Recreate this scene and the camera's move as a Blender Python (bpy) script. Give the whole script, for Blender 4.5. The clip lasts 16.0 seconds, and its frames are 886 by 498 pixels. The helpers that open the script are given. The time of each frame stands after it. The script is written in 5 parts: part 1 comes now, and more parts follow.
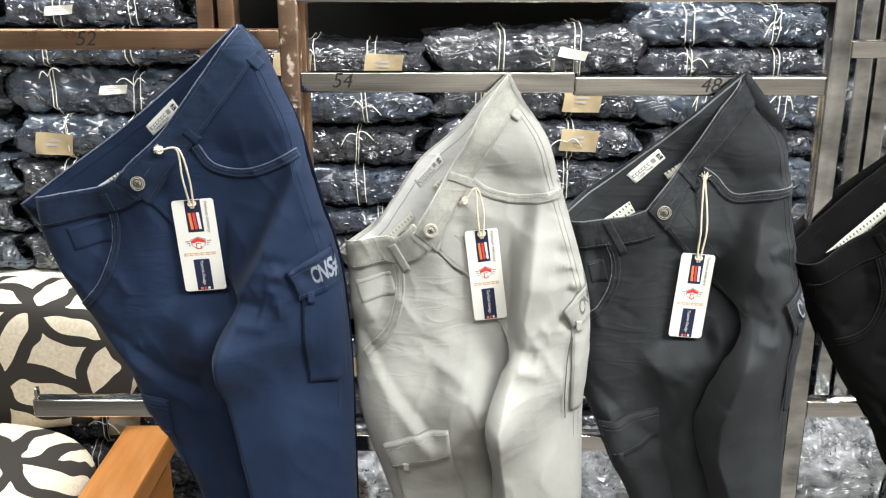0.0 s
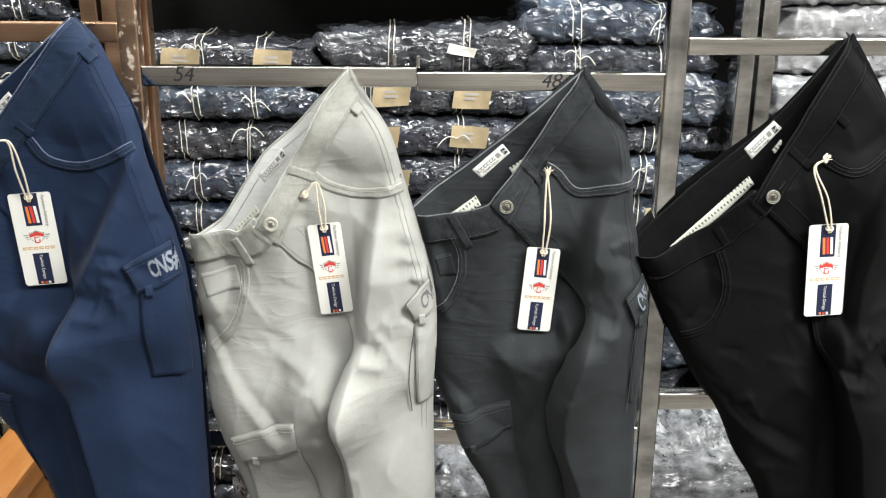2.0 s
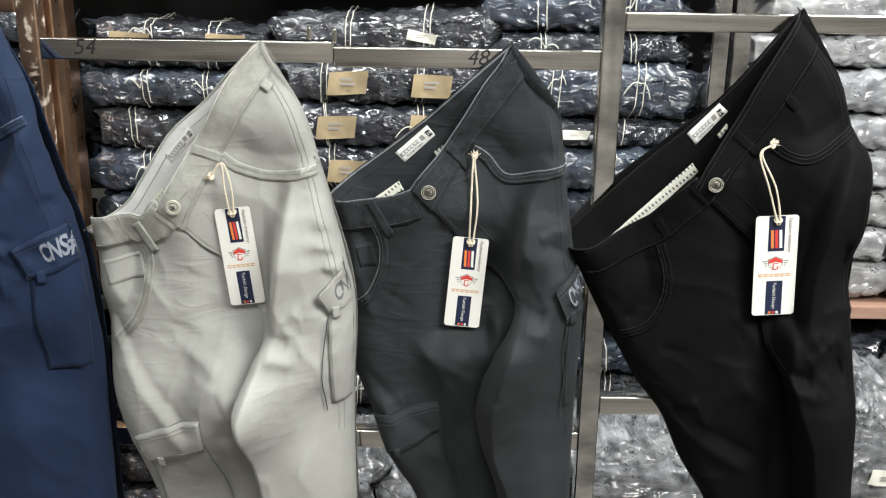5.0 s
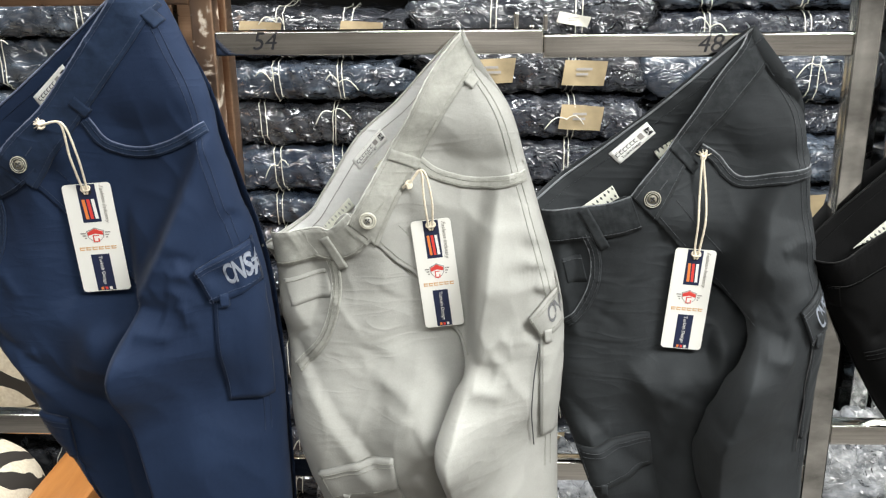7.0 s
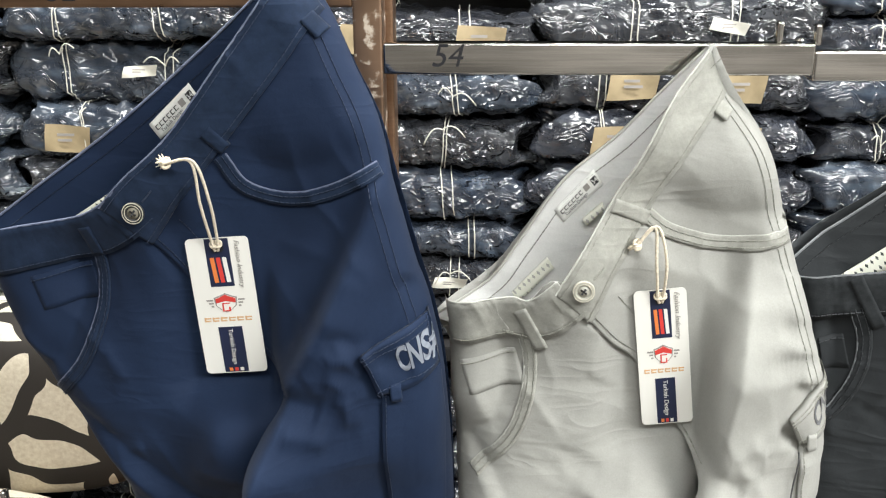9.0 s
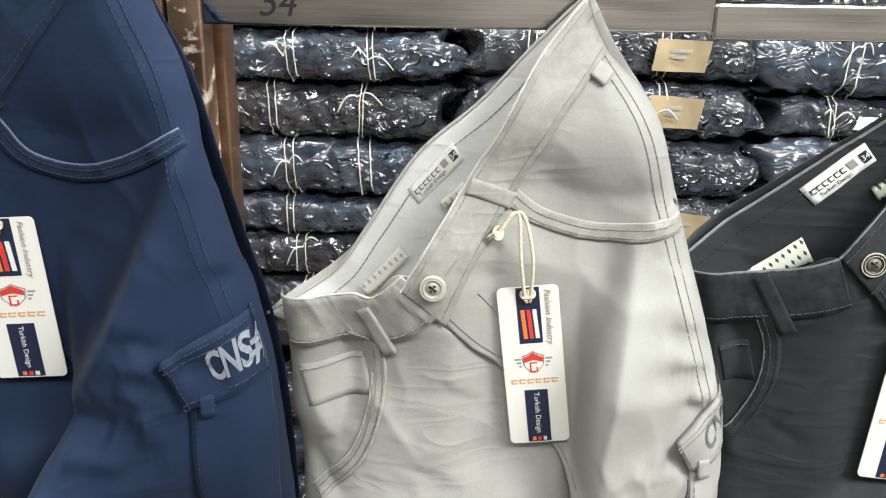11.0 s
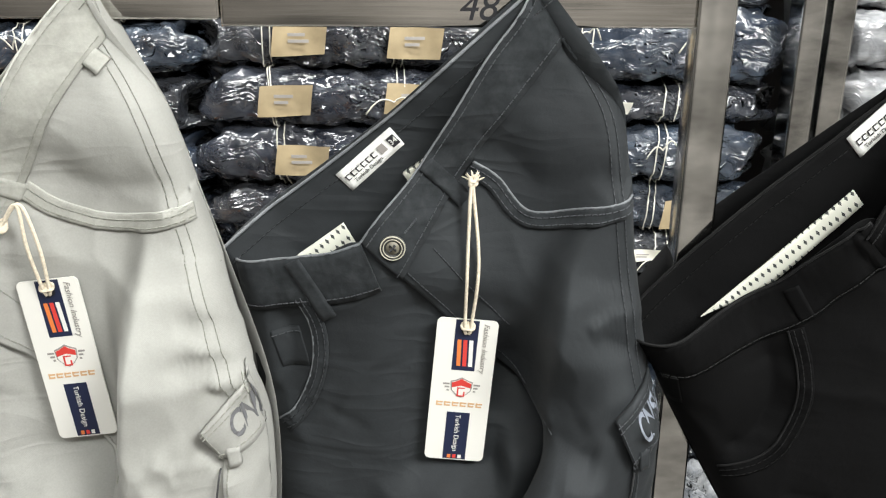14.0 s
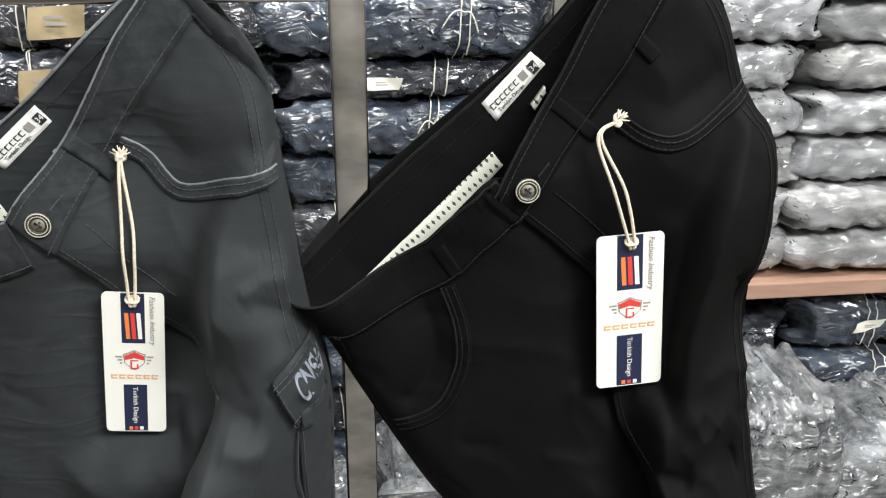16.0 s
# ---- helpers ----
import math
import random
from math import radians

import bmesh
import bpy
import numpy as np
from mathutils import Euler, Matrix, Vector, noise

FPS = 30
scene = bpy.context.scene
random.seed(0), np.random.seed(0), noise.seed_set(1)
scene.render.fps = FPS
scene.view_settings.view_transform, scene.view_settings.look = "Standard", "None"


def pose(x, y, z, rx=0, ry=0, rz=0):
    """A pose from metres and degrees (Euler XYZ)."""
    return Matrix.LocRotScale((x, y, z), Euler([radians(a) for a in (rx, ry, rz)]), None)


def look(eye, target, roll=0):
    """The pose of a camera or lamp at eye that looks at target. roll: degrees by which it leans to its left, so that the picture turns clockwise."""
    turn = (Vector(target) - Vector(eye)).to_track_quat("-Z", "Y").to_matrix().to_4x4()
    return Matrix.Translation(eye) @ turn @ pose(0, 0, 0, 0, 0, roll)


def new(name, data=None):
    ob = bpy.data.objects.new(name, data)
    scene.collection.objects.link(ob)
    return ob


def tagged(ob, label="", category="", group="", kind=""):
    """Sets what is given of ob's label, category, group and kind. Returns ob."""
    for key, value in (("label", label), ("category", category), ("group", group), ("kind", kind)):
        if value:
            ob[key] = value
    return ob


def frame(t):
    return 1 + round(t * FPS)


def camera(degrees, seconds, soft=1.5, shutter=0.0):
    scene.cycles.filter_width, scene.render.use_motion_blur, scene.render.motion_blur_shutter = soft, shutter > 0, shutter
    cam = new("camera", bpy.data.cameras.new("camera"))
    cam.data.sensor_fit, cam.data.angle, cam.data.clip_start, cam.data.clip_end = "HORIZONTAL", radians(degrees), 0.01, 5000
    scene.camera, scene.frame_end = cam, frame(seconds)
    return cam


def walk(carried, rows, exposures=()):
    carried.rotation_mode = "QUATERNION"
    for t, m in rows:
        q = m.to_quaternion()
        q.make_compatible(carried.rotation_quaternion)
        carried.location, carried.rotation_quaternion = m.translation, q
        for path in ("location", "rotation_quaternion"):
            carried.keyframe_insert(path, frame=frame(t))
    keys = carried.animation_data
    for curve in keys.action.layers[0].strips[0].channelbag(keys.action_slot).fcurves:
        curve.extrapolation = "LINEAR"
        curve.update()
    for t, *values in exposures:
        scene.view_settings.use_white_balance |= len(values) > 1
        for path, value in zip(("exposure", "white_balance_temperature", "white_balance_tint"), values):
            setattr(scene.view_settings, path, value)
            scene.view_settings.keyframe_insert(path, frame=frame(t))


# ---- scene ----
cam = camera(50.6, 16.0, 1.2)
METRES, EYE, TILT, LEAN, TURN = 1.75, 1.6, -17.0, 0.0, 0.0
ROWS = [
    (0.0, 0.0, 0.0, 0.0, 0.0, 0.0, -0.0),
    (0.5, -0.0028, -0.0135, -0.0032, -1.15, -0.01, -0.0),
    (1.0, 0.005, -0.021, -0.0055, -2.06, -0.01, -0.03),
    (1.5, 0.0368, -0.013, -0.0036, -2.01, -0.02, -0.03),
    (2.0, 0.0928, -0.0042, -0.004, -1.78, -0.04, 0.03),
    (2.5, 0.1311, -0.0025, -0.0081, -1.1, -0.13, -0.14),
    (3.0, 0.1535, -0.0048, -0.0074, -1.07, -0.1, -0.14),
    (5.5, 0.1583, 0.0196, -0.0168, -1.1, -0.36, -0.17),
    (6.0, 0.1492, -0.0035, -0.0196, 0.73, -0.56, -0.17),
    (6.5, 0.1283, 0.0304, -0.0138, 2.39, -0.84, -0.12),
    (7.0, 0.0625, 0.1138, 0.005, 2.77, -0.88, -0.1),
    (7.5, -0.0055, 0.1698, 0.0278, 2.7, -0.85, -0.06),
    (8.0, -0.0428, 0.192, 0.0331, 2.65, -0.86, -0.09),
    (10.5, -0.0115, 0.2981, 0.0487, 3.13, -1.97, -1.65),
    (11.0, 0.0135, 0.3112, 0.0442, 3.09, -2.61, -1.59),
    (11.5, 0.014, 0.2951, 0.0452, 2.71, -2.76, -1.6),
    (12.0, 0.0219, 0.2702, 0.0403, 1.38, -2.7, -1.61),
    (12.5, 0.066, 0.2804, 0.0401, -0.02, -2.94, -1.33),
    (13.0, 0.1252, 0.2992, 0.0435, -0.06, -2.98, -1.33),
    (13.5, 0.1548, 0.3104, 0.0461, -0.09, -3.08, -0.92),
    (14.0, 0.178, 0.3168, 0.0457, -0.32, -3.1, -0.24),
    (14.5, 0.201, 0.3192, 0.0423, -1.72, -3.85, 1.4),
    (15.0, 0.2267, 0.3166, 0.0438, -4.37, -4.14, 1.66),
    (15.5, 0.2581, 0.3092, 0.0417, -5.43, -4.17, 1.6),
    (16.0, 0.2751, 0.2976, 0.0389, -6.78, -4.25, 1.91),
]
EXPOSURES = [(0.0, 0.32), (1.5, 0.28), (2.0, 0.18), (2.5, 0.05), (5.5, -0.1), (6.5, 0.06), (8.0, 0.15), (11.0, 0.17), (12.5, 0.12), (14.5, 0.04), (16.0, -0.07)]
BETWEEN = [
    (3.2, look((0.280, -0.005, 1.596), (0.312, 1.901, 0.993), 0.4)),
    (5.3, look((0.290, 0.063, 1.550), (0.306, 1.980, 0.978), 0.9)),
    (7.8, look((-0.042, 0.323, 1.560), (-0.158, 2.221, 0.939), -1.1)),
    (8.2, look((-0.082, 0.354, 1.553), (-0.189, 2.256, 0.945), -0.9)),
    (10.3, look((-0.043, 0.511, 1.532), (-0.164, 2.401, 0.890), 0.6)),
    (12.7, look((0.156, 0.494, 1.511), (0.172, 2.388, 0.869), 1.6)),
]
POSES = [(t, pose(0, 0, EYE, TILT, LEAN, TURN) @ pose(METRES * x, METRES * y, METRES * z, 90 + pitch, roll, yaw)) for t, x, y, z, yaw, pitch, roll in ROWS]
walk(cam, sorted(POSES + BETWEEN, key=lambda row: row[0]), EXPOSURES)

# ---- light: unseen shop ceiling lamps above, in front of and behind the rack ----
world = bpy.data.worlds.new("world")
scene.world = world
world.use_nodes = True
world.node_tree.nodes["Background"].inputs[0].default_value = (0.9, 0.95, 1.0, 1)
world.node_tree.nodes["Background"].inputs[1].default_value = 0.15


def ceiling_lamp(x, y, sx, sy, power, colour=(0.985, 1.0, 0.985)):
    lamp = bpy.data.lights.new("unseen_ceiling_light", "AREA")
    lamp.shape, lamp.size, lamp.size_y = "RECTANGLE", sx, sy
    lamp.energy, lamp.color = power, colour
    ob = new("unseen_ceiling_light", lamp)
    ob.matrix_world = look((x, y, 2.74), (x, y + 0.001, 0))
    return ob


for lx, ly, key in ((-1.0, -0.3, 16), (0.3, -0.3, 30), (1.75, -0.1, 128)):
    ceiling_lamp(lx, ly, 1.2, 0.6, key)
# row added behind the rack to brighten the bundles and give their film glints
for lx, key in ((-1.0, 38), (0.25, 36), (1.5, 30)):
    ceiling_lamp(lx, 1.42, 1.0, 0.3, key)
# weak lamp added far in front as fill
ceiling_lamp(0.9, -1.7, 1.2, 0.3, 8)


# ---- materials ----
def mat(name):
    m = bpy.data.materials.new(name)
    m.use_nodes = True
    nt = m.node_tree
    return m, nt, nt.nodes["Principled BSDF"]


def link(nt, a, b):
    nt.links.new(a, b)


def noise_node(nt, scale, detail=4.0, rough=0.55, stretch=None, space="Object"):
    tc = nt.nodes.new("ShaderNodeTexCoord")
    out = tc.outputs[space]
    if stretch:
        mp = nt.nodes.new("ShaderNodeMapping")
        mp.inputs["Scale"].default_value = stretch
        link(nt, out, mp.inputs["Vector"])
        out = mp.outputs["Vector"]
    n = nt.nodes.new("ShaderNodeTexNoise")
    n.inputs["Scale"].default_value, n.inputs["Detail"].default_value, n.inputs["Roughness"].default_value = scale, detail, rough
    link(nt, out, n.inputs["Vector"])
    return n


def ramp(nt, src, stops):
    r = nt.nodes.new("ShaderNodeValToRGB")
    els = r.color_ramp.elements
    while len(els) < len(stops):
        els.new(0.5)
    for e, (p, c) in zip(els, stops):
        e.position, e.color = p, (*c, 1) if len(c) == 3 else c
    link(nt, src, r.inputs["Fac"])
    return r.outputs["Color"]


def bump(nt, bsdf, height, strength, dist, previous=None):
    b = nt.nodes.new("ShaderNodeBump")
    b.inputs["Strength"].default_value, b.inputs["Distance"].default_value = strength, dist
    link(nt, height, b.inputs["Height"])
    if previous:
        link(nt, previous, b.inputs["Normal"])
    link(nt, b.outputs["Normal"], bsdf.inputs["Normal"])
    return b.outputs["Normal"]


def dim(c, k):
    return tuple(v * k for v in c)


def plain(name, colour, rough=0.6, metal=0.0, var=0.12, scale=30):
    m, nt, b = mat(name)
    n = noise_node(nt, scale)
    link(nt, ramp(nt, n.outputs["Fac"], [(0.3, dim(colour, 1 - var)), (0.7, dim(colour, 1 + var))]), b.inputs["Base Color"])
    b.inputs["Roughness"].default_value, b.inputs["Metallic"].default_value = rough, metal
    bump(nt, b, n.outputs["Fac"], 0.15, 0.001)
    return m


def cotton(name, colour, worn, rough=0.86, sheen=0.05, patch=9, lo=0.9, spec=0.2, crease=0.24):
    """Brushed cotton twill: fine diagonal ribs, soft colour drift, faded along raised grain."""
    m, nt, b = mat(name)
    tc = nt.nodes.new("ShaderNodeTexCoord")
    mp = nt.nodes.new("ShaderNodeMapping")
    mp.inputs["Rotation"].default_value = (0, radians(38), 0)
    link(nt, tc.outputs["Object"], mp.inputs["Vector"])
    wv = nt.nodes.new("ShaderNodeTexWave")
    wv.bands_direction = "X"
    wv.inputs["Scale"].default_value, wv.inputs["Distortion"].default_value = 420, 1.5
    wv.inputs["Detail"].default_value, wv.inputs["Detail Scale"].default_value = 2, 3
    link(nt, mp.outputs["Vector"], wv.inputs["Vector"])
    drift = noise_node(nt, patch, 5, 0.65)
    grain = noise_node(nt, 700, 3, 0.6)
    c1 = ramp(nt, drift.outputs["Fac"], [(0.3, dim(colour, lo)), (0.72, worn)])
    c2 = ramp(nt, grain.outputs["Fac"], [(0.3, (0.72, 0.72, 0.72)), (0.7, (1, 1, 1))])
    mx = nt.nodes.new("ShaderNodeMix")
    mx.data_type, mx.blend_type = "RGBA", "MULTIPLY"
    mx.inputs["Factor"].default_value = 0.3
    link(nt, c1, mx.inputs[6])
    link(nt, c2, mx.inputs[7])
    link(nt, mx.outputs[2], b.inputs["Base Color"])
    b.inputs["Roughness"].default_value = rough
    b.inputs["Specular IOR Level"].default_value = spec
    b.inputs["Sheen Weight"].default_value, b.inputs["Sheen Roughness"].default_value = sheen, 0.45
    crinkle = noise_node(nt, 45, 5, 0.6)
    n0 = bump(nt, b, crinkle.outputs["Fac"], 0.16, 0.004)
    # soft set-in creases running two ways, strong in some places and gone in others
    place = noise_node(nt, 5, 2, 0.5)
    amount = ramp(nt, place.outputs["Fac"], [(0.42, (0, 0, 0)), (0.68, (1, 1, 1))])
    for turn, scale, tall, depth in ((28, 9, 3.2, 0.006), (-35, 14, 3.6, 0.0045)):
        mc = nt.nodes.new("ShaderNodeMapping")
        mc.inputs["Rotation"].default_value, mc.inputs["Scale"].default_value = (0, radians(turn), 0), (1, 1, tall)
        link(nt, tc.outputs["Object"], mc.inputs["Vector"])
        ns = nt.nodes.new("ShaderNodeTexNoise")
        ns.inputs["Scale"].default_value, ns.inputs["Detail"].default_value, ns.inputs["Distortion"].default_value = scale, 1.0, 0.7
        link(nt, mc.outputs["Vector"], ns.inputs["Vector"])
        fold = ramp(nt, ns.outputs["Fac"], [(0.36, (0, 0, 0)), (0.5, (1, 1, 1)), (0.64, (0, 0, 0))])
        mk = nt.nodes.new("ShaderNodeMath")
        mk.operation = "MULTIPLY"
        link(nt, fold, mk.inputs[0])
        link(nt, amount, mk.inputs[1])
        n0 = bump(nt, b, mk.outputs[0], 0.5, depth * crease, n0)
    n1 = n0
    n2 = bump(nt, b, wv.outputs["Fac"], 0.10, 0.0003, n1)
    bump(nt, b, grain.outputs["Fac"], 0.1, 0.0005, n2)
    return m


def film_wrap(name, colour, second, haze=0.25, crumple=1.0):
    """Folded garments under clear crinkled film: the cloth's colour, with pale film haze painted in, below a glossy,
    creased coat.
    """
    m, nt, b = mat(name)
    info = nt.nodes.new("ShaderNodeObjectInfo")
    cloth = noise_node(nt, 7, 4, 0.6, (1, 1, 5))
    base = ramp(nt, cloth.outputs["Fac"], [(0.32, dim(colour, 0.7)), (0.5, colour), (0.7, second)])
    tint = ramp(nt, info.outputs["Random"], [(0.0, (0.55, 0.58, 0.66)), (0.5, (1, 1, 1)), (1.0, (0.72, 0.85, 1.15))])
    mx = nt.nodes.new("ShaderNodeMix")
    mx.data_type, mx.blend_type = "RGBA", "MULTIPLY"
    mx.inputs["Factor"].default_value = 0.8 if crumple >= 1 else 0.25
    link(nt, base, mx.inputs[6])
    link(nt, tint, mx.inputs[7])
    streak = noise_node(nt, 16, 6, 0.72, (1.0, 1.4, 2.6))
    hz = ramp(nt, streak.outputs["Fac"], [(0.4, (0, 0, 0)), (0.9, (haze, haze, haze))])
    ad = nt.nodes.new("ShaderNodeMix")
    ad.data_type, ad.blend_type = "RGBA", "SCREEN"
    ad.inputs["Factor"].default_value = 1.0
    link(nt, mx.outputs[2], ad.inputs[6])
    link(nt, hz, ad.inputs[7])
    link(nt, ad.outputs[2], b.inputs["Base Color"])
    b.inputs["Roughness"].default_value = 0.6
    b.inputs["Specular IOR Level"].default_value = 0.15
    b.inputs["Coat Weight"].default_value, b.inputs["Coat Roughness"].default_value = 1.0, 0.07
    b.inputs["Coat IOR"].default_value = 1.8
    tc = nt.nodes.new("ShaderNodeTexCoord")
    warp = noise_node(nt, 9, 3, 0.6)
    mixv = nt.nodes.new("ShaderNodeMix")
    mixv.data_type, mixv.blend_type = "RGBA", "LINEAR_LIGHT"
    mixv.inputs["Factor"].default_value = 0.05
    link(nt, tc.outputs["Object"], mixv.inputs[6])
    link(nt, warp.outputs["Color"], mixv.inputs[7])
    # film lies slack and crinkled in some places, taut and smooth in others
    slack = ramp(nt, noise_node(nt, 7, 2, 0.5, (1, 1, 2.2)).outputs["Fac"], [(0.40, (0.06, 0.06, 0.06)), (0.56, (1, 1, 1))])
    normal = None
    for scale, tall, turn, sharp, dist in ((6, 3.4, 20, 5, 0.020), (12, 0.3, -32, 5, 0.013), (20, 4.5, 72, 6, 0.005)):
        mp = nt.nodes.new("ShaderNodeMapping")
        mp.inputs["Scale"].default_value = (1.0, 1.0, tall)
        mp.inputs["Rotation"].default_value = (0, radians(turn), 0)
        link(nt, mixv.outputs[2], mp.inputs["Vector"])
        ns = nt.nodes.new("ShaderNodeTexNoise")
        ns.inputs["Scale"].default_value, ns.inputs["Detail"].default_value, ns.inputs["Distortion"].default_value = scale, 1.5, 0.5
        link(nt, mp.outputs["Vector"], ns.inputs["Vector"])
        last = ns.outputs["Fac"]
        for op, v in (("MULTIPLY_ADD", 2.0), ("ABSOLUTE", None), ("SUBTRACT", None), ("POWER", sharp)):
            k = nt.nodes.new("ShaderNodeMath")
            k.operation = op
            if op == "SUBTRACT":
                k.inputs[0].default_value = 1.0
                link(nt, last, k.inputs[1])
            else:
                link(nt, last, k.inputs[0])
                if v:
                    k.inputs[1].default_value = v
                if op == "MULTIPLY_ADD":
                    k.inputs[2].default_value = -1.0
            last = k.outputs[0]
        k = nt.nodes.new("ShaderNodeMath")
        k.operation = "MULTIPLY"
        link(nt, last, k.inputs[0])
        link(nt, slack, k.inputs[1])
        last = k.outputs[0]
        cr = nt.nodes.new("ShaderNodeBump")
        cr.inputs["Strength"].default_value, cr.inputs["Distance"].default_value = 1.0, dist * crumple
        link(nt, last, cr.inputs["Height"])
        if normal:
            link(nt, normal, cr.inputs["Normal"])
        normal = cr.outputs["Normal"]
    link(nt, normal, b.inputs["Coat Normal"])
    return m


def steel(name, colour, rough=0.22, patches=None, grain=(0.15, 1, 6), low=0.8, scale=60):
    m, nt, b = mat(name)
    streak = noise_node(nt, scale, 4, 0.6, grain)
    blotch = noise_node(nt, 14, 5, 0.65)
    stops = [(0.3, dim(colour, low)), (0.7, colour)]
    link(nt, ramp(nt, streak.outputs["Fac"], stops), b.inputs["Base Color"])
    link(nt, ramp(nt, blotch.outputs["Fac"], [(0.3, (rough * 0.7,) * 3), (0.75, (rough * 2.0,) * 3)]), b.inputs["Roughness"])
    b.inputs["Metallic"].default_value = 1.0
    bump(nt, b, streak.outputs["Fac"], 0.12, 0.001)
    if patches:
        p = ramp(nt, noise_node(nt, 55, 5, 0.7).outputs["Fac"], [(0.54, (0, 0, 0)), (0.6, (1, 1, 1))])
        mx = nt.nodes.new("ShaderNodeMix")
        mx.data_type = "RGBA"
        link(nt, p, mx.inputs["Factor"])
        mx.inputs[6].default_value = (*colour, 1)
        mx.inputs[7].default_value = (*patches, 1)
        link(nt, mx.outputs[2], b.inputs["Base Color"])
        inv = nt.nodes.new("ShaderNodeMath")
        inv.operation = "SUBTRACT"
        inv.inputs[0].default_value = 1.0
        link(nt, p, inv.inputs[1])
        link(nt, inv.outputs[0], b.inputs["Metallic"])
    return m


def wood(name, c1, c2, rough=0.4, stretch=(14, 1.2, 14), coat=0.2):
    m, nt, b = mat(name)
    g = noise_node(nt, 5, 6, 0.65, stretch)
    link(nt, ramp(nt, g.outputs["Fac"], [(0.3, c1), (0.7, c2)]), b.inputs["Base Color"])
    b.inputs["Roughness"].default_value = rough
    b.inputs["Coat Weight"].default_value = coat
    bump(nt, b, g.outputs["Fac"], 0.15, 0.001)
    return m


def dotted(name, dot=(0.05, 0.055, 0.05)):
    """Cream pocket lining with a small dark diamond print."""
    m, nt, b = mat(name)
    tc = nt.nodes.new("ShaderNodeTexCoord")
    mp = nt.nodes.new("ShaderNodeMapping")
    mp.inputs["Rotation"].default_value = (0, radians(42), 0)
    link(nt, tc.outputs["Object"], mp.inputs["Vector"])
    sep = nt.nodes.new("ShaderNodeSeparateXYZ")
    link(nt, mp.outputs["Vector"], sep.inputs[0])

    def math_node(op, a, v=None, c=None):
        n = nt.nodes.new("ShaderNodeMath")
        n.operation = op
        for k, q in enumerate((a, v, c)):
            if q is None:
                continue
            if isinstance(q, (int, float)):
                n.inputs[k].default_value = q
            else:
                link(nt, q, n.inputs[k])
        return n.outputs[0]

    u = math_node("MULTIPLY", sep.outputs["X"], 190.0)
    v = math_node("MULTIPLY", sep.outputs["Z"], 120.0)
    row = math_node("FLOOR", v)
    odd = math_node("MULTIPLY", math_node("PINGPONG", row, 1.0), 0.5)
    fu = math_node("ABSOLUTE", math_node("SUBTRACT", math_node("FRACT", math_node("ADD", u, odd)), 0.5))
    fv = math_node("ABSOLUTE", math_node("SUBTRACT", math_node("FRACT", v), 0.5))
    d = math_node("ADD", math_node("MULTIPLY", fu, 1.25), fv)
    k = math_node("LESS_THAN", d, 0.3)
    mx = nt.nodes.new("ShaderNodeMix")
    mx.data_type = "RGBA"
    link(nt, k, mx.inputs["Factor"])
    mx.inputs[6].default_value, mx.inputs[7].default_value = (0.74, 0.74, 0.64, 1), (*dot, 1)
    link(nt, mx.outputs[2], b.inputs["Base Color"])
    b.inputs["Roughness"].default_value = 0.85
    bump(nt, b, noise_node(nt, 300, 2).outputs["Fac"], 0.2, 0.0006)
    return m


